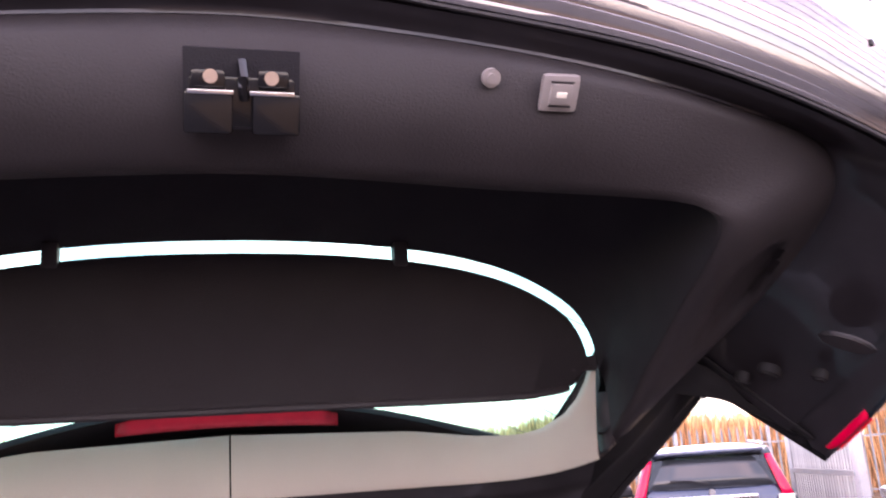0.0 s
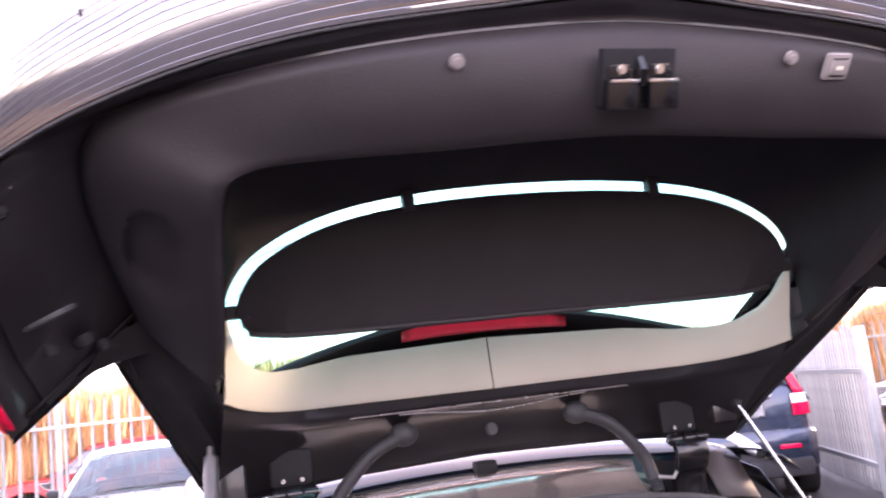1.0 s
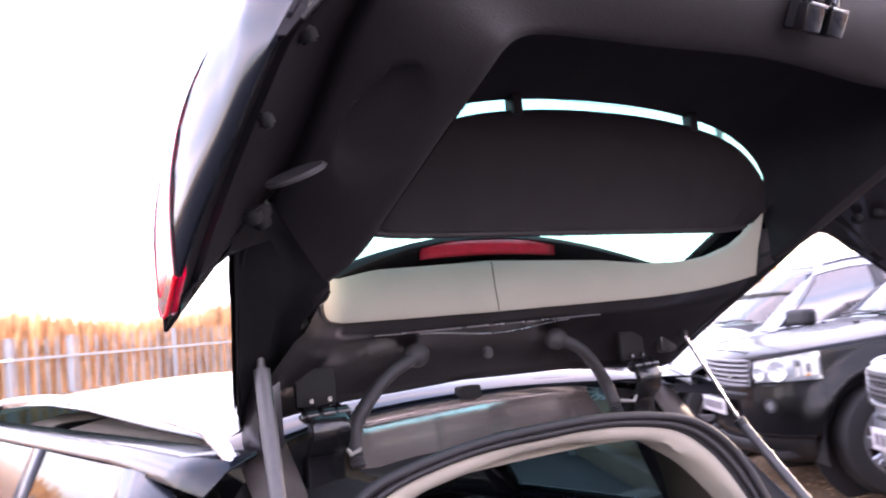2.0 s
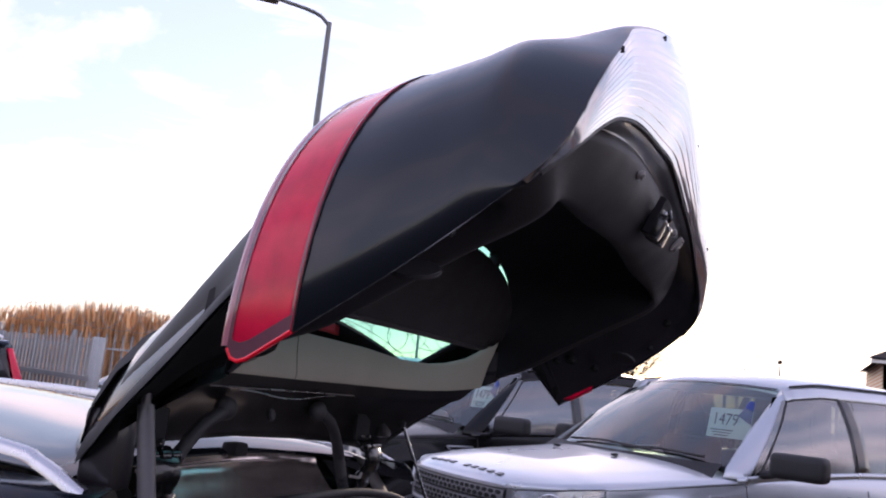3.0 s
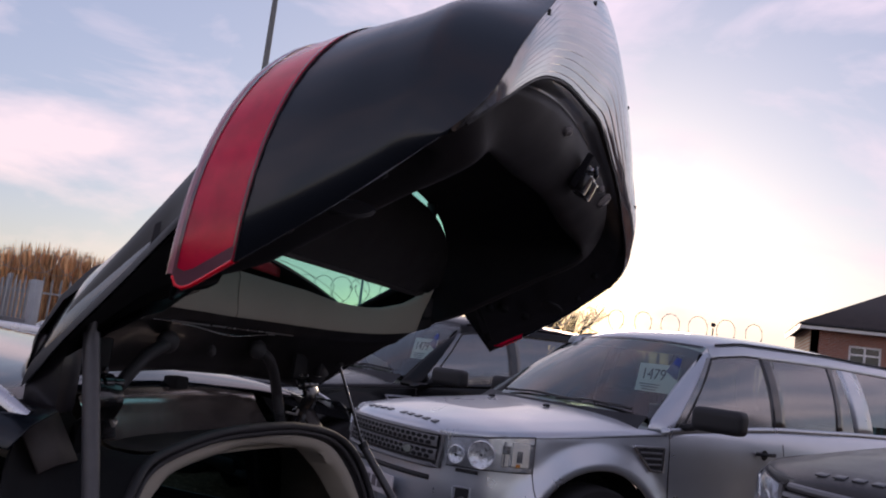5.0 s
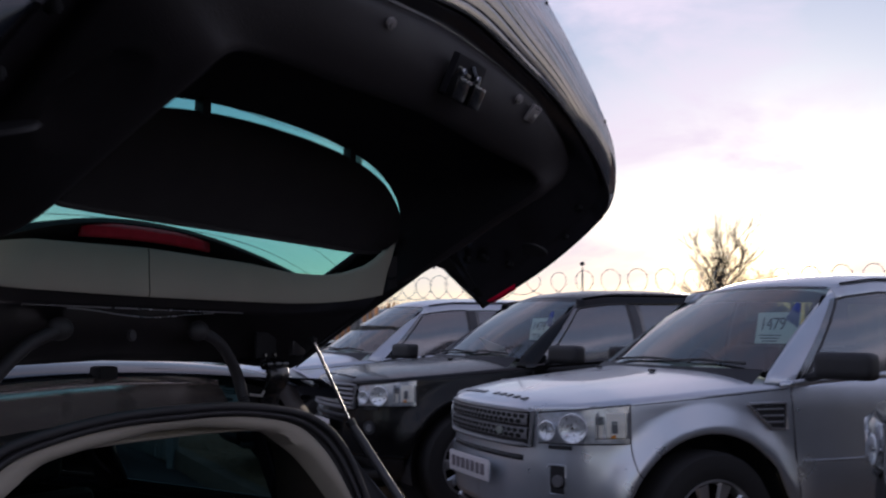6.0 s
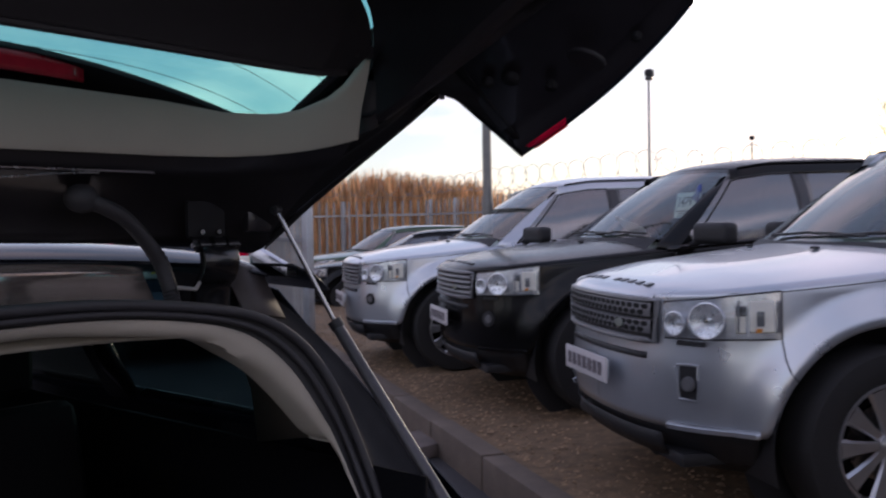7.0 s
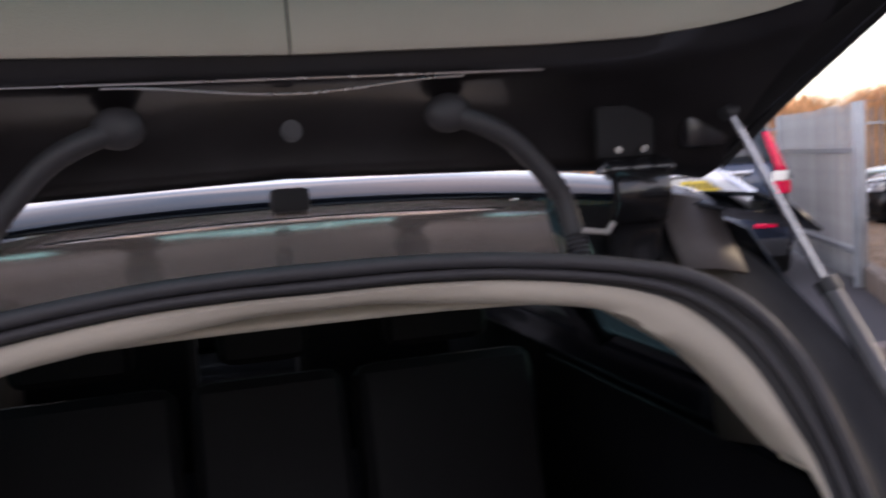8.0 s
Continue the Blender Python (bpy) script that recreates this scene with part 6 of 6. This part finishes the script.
WINS = [(-6.75, 2.75, 3.95, 1.2), (-9.35, 2.75, 3.95, 1.2), (-13.0, 2.75, 3.95, 1.2), (-6.75, .5, 1.7, 1.2), (-9.35, .5, 1.7, 1.2)]
ysr = sorted({HY0, HY1, *[w[0] - w[3] / 2 for w in WINS], *[w[0] + w[3] / 2 for w in WINS]})
zsr = sorted({0, HE, 2.75, 3.95, .5, 1.7})
for y0, y1 in zip(ysr[:-1], ysr[1:]):
    for z0, z1 in zip(zsr[:-1], zsr[1:]):
        cy_, cz_ = (y0 + y1) / 2, (z0 + z1) / 2
        if not any(abs(cy_ - w[0]) < w[3] / 2 and w[1] < cz_ < w[2] for w in WINS):
            box(HX + .15, cy_, cz_, .3, y1 - y0, z1 - z0, 0, None, wl_)
box(HX + 4, HY0 - .15, HE / 2, 8, .3, HE, 0, None, wl_)
part("wall", wl_, M_BRICK, house, "red brick wall")
for yc, z0, z1, w in WINS:
    win = part("window", box(HX + .12, yc, (z0 + z1) / 2, .04, w, z1 - z0), M_PANE, house, "white framed window")
    fb = bmesh.new()
    for dy in (-w / 2 + .04, 0, w / 2 - .04):
        box(HX + .08, yc + dy, (z0 + z1) / 2, .06, .08, z1 - z0, 0, None, fb)
    for dz in (z0 + .04, z1 - .04, z1 - .35):
        box(HX + .078, yc, dz, .06, w - .002, .08, 0, None, fb)
    part("frame", fb, M_UPVC, win)
    part("sill", box(HX - .02, yc, z0 - .04, .16, w + .1, .06), M_UPVC, win)
rf = bmesh.new()
ov = .45
A0, A1, B0, B1 = (HX - ov, HY0 + ov, HE), (HX - ov, HY1, HE), (HX + 8, HY0 + ov, HE), (HX + 8, HY1, HE)
R0, R1 = (HX + 4, HY0 - 4.2, HE + 2.35), (HX + 4, HY1, HE + 2.35)
for q in ((A0, A1, R1, R0), (A0, R0, B0), (B0, R0, R1, B1)):
    rf.faces.new([rf.verts.new(p) for p in q])
part("roof", rf, M_TILE, house, "dark tiled hipped roof", 35, .06)
tl = bmesh.new()
for k in range(1, 16):
    f = k / 16
    a, b = lerp(A0, R0, f), lerp(A1, R1, f)
    tube([Vector(a) + Vector((0, 0, .04)), Vector(b) + Vector((0, 0, .04))], .03, 4, tl)
part("tile_course", tl, M_TILE, house)
part("fascia", box(HX - ov, (HY0 + HY1) / 2 + ov / 2, HE - .10, .05, HY0 - HY1 + ov, .20), M_UPVC, house, "white fascia board")
part("gutter", tube([(HX - ov - .06, HY0 + ov, HE - .02), (HX - ov - .06, HY1, HE - .02)], .05, 8), M_BLACKPLASTIC, house)
part("side_fascia", box(HX + 4 - ov / 2, HY0 + ov, HE - .10, 8, .05, .20), M_UPVC, house)

# low white building beyond the fence
wb = thing("white_building", "low white rendered building with brown windows", "building")
part("wall", box(3.6, 23.5, 1.1, 4.6, 3.0, 2.2, .02), M_WHITEREND, wb)
part("roof", box(3.6, 23.5, 2.25, 4.9, 3.3, .12, .02), M_TILE, wb)
for x in (2.2, 3.2, 4.2, 5.2):
    part("window", box(x, 21.97, 1.35, .6, .08, .7), M_REDRIM if False else M_PANE, wb)

# ---- further cars ----
def scaled_car(label, paint, x, y, head, sz, sxy=1.0, grille="bars", grp="parked cars beyond"):
    o = off_roader(label, paint, x, y, 0, head, grille, False, grp)
    o.matrix_basis = o.matrix_basis @ Matrix.Diagonal((sxy, sxy, sz, 1))
    return o
scaled_car("pale silver saloon facing the open car", M_PALEPAINT, -1.42, 7.4, -93, .82, .95)
scaled_car("black low car parked beside the fence", M_BLACKPAINT, 9.6, 10.0, -228, .80, .95)
scaled_car("green hatchback parked beside the reeds", M_GREENPAINT, 11.3, 12.0, -205, .84, .92)
scaled_car("red hatchback parked behind the fence", M_REDPAINT, -4.6, 16.6, 178, .85, .95)
CVX, CVY, CVH = 4.90, 6.70, 62
cr_v = scaled_car("dark blue family off-roader with tall red tail lamps", M_BLUEPAINT, CVX + 4.47 * math.cos(radians(CVH)), CVY + 4.47 * math.sin(radians(CVH)), CVH, .975, .98)
def rear_u(h):
    return pl(h, [.70, 1.10, 1.28, 1.62], [-4.475, -4.478, -4.445, -4.35])
part("tailgate", grid([[(rear_u(h) + .05 * (w / .80) ** 4, w * pl(h, [.7, 1.1, 1.3], [1, 1, .93]), h) for w in np.linspace(-.80, .80, 17)] for h in (.78, .80, .95, 1.08, 1.16, 1.24, 1.29)]), M_BLUEPAINT, cr_v, "dark blue tailgate", 50, .01)
part("rear_window", grid([[(rear_u(h) - .006 + .05 * w ** 4, w * pl(h, [1.28, 1.60], [.70, .56]), h) for w in np.linspace(-1, 1, 13)] for h in (1.285, 1.4, 1.52, 1.60)]), M_PANE, cr_v, "dark rear window", 60, .004)
part("roof_spoiler", box(-4.33, 0, 1.655, .20, 1.16, .05, .02, None, None, 2), M_BLUEPAINT, cr_v)
for s in (-1, 1):
    def lamp_row(h, w0, w1):
        return [(rear_u(h) + dx, s * (w0 + (w1 - w0) * g), h) for g, dx in ((0, -.012), (.4, -.018), (.8, .0), (1.0, .05), (1.05, .16))]
    part("tail_lamp", grid([lamp_row(h, pl(h, [1.18, 1.62], [.70, .575]), pl(h, [1.18, 1.62], [.825, .655])) for h in np.linspace(1.19, 1.60, 9)]), M_RED, cr_v, "tall red tail lamp", 50, .01)
    part("reverse_lamp", grid([lamp_row(h, .655, .835) for h in (1.085, 1.10, 1.17, 1.188)]), M_LED, cr_v, "clear lamp block", 50, .01)
    part("tail_lamp", grid([lamp_row(h, .655, .84) for h in (.955, .97, 1.07, 1.082)]), M_RED, cr_v, "lower red tail lamp", 50, .01)
    part("bumper_reflector", box(-4.585, s * .56, .635, .02, .22, .045, .006), M_RED, cr_v, "red bumper reflector")
    part("roof_rail", tube([(-4.1, s * .60, 1.70), (-3.9, s * .60, 1.735), (-2.6, s * .60, 1.76), (-2.3, s * .60, 1.73)], .014, 8), M_SATIN, cr_v)
part("plate_surround", grid([[(-4.482 - d, w, h) for w, d in ((-.36, 0), (-.345, .012), (0, .02), (.345, .012), (.36, 0))] for h in (.96, .975, 1.15, 1.165)]), M_SATIN, cr_v, "pale panel round the plate", 50, .006)
part("plate_bar", box(-4.50, 0, 1.185, .03, .92, .05, .012), M_SATIN, cr_v, "satin bar above the plate")
pk = part("number_plate", box(-4.512, 0, 1.075, .012, .52, .112, .004), M_PLATEYELLOW, cr_v, "yellow rear number plate with blank bars")
text_bars(pk, 7, -4.520, -.225, .225, 1.045, 1.105, M_PLATEINK)
part("rear_bumper", grid([[(-4.45 - d + .12 * abs(w / .86) ** 5, w, h) for w in np.linspace(-.86, .86, 17)] for h, d in ((.40, .02), (.44, .07), (.60, .11), (.76, .12), (.80, .10), (.815, .02))]), M_BLUEPAINT, cr_v, "dark blue rear bumper", 50, .01)
part("bumper_skirt", box(-4.47, 0, .40, .16, 1.56, .20, .04, None, None, 3), M_BLACKPLASTIC, cr_v)
part("badge", disc((-4.505, 0, 1.245), (1, 0, 0), .035, .008, 16, .002), M_CHROME, cr_v)
part("rear_wiper", tube([(-4.47, .02, 1.33), (-4.45, .22, 1.37), (-4.44, .42, 1.375)], .012, 6), M_BLACKPLASTIC, cr_v)
part("aerial", tube([(-4.1, 0, 1.74), (-4.2, 0, 1.90)], .006, 6), M_BLACKPLASTIC, cr_v)
# pale hardstanding beyond the gate
tagged(part("hardstanding", grid([[(x, y, .006) for x in (-6, -1, 3.2, 6.0)] for y in (10.5, 12, 14, 17.2)])  , M_APRON), "pale bare hardstanding in front of the reeds", "ground", "", "structure")
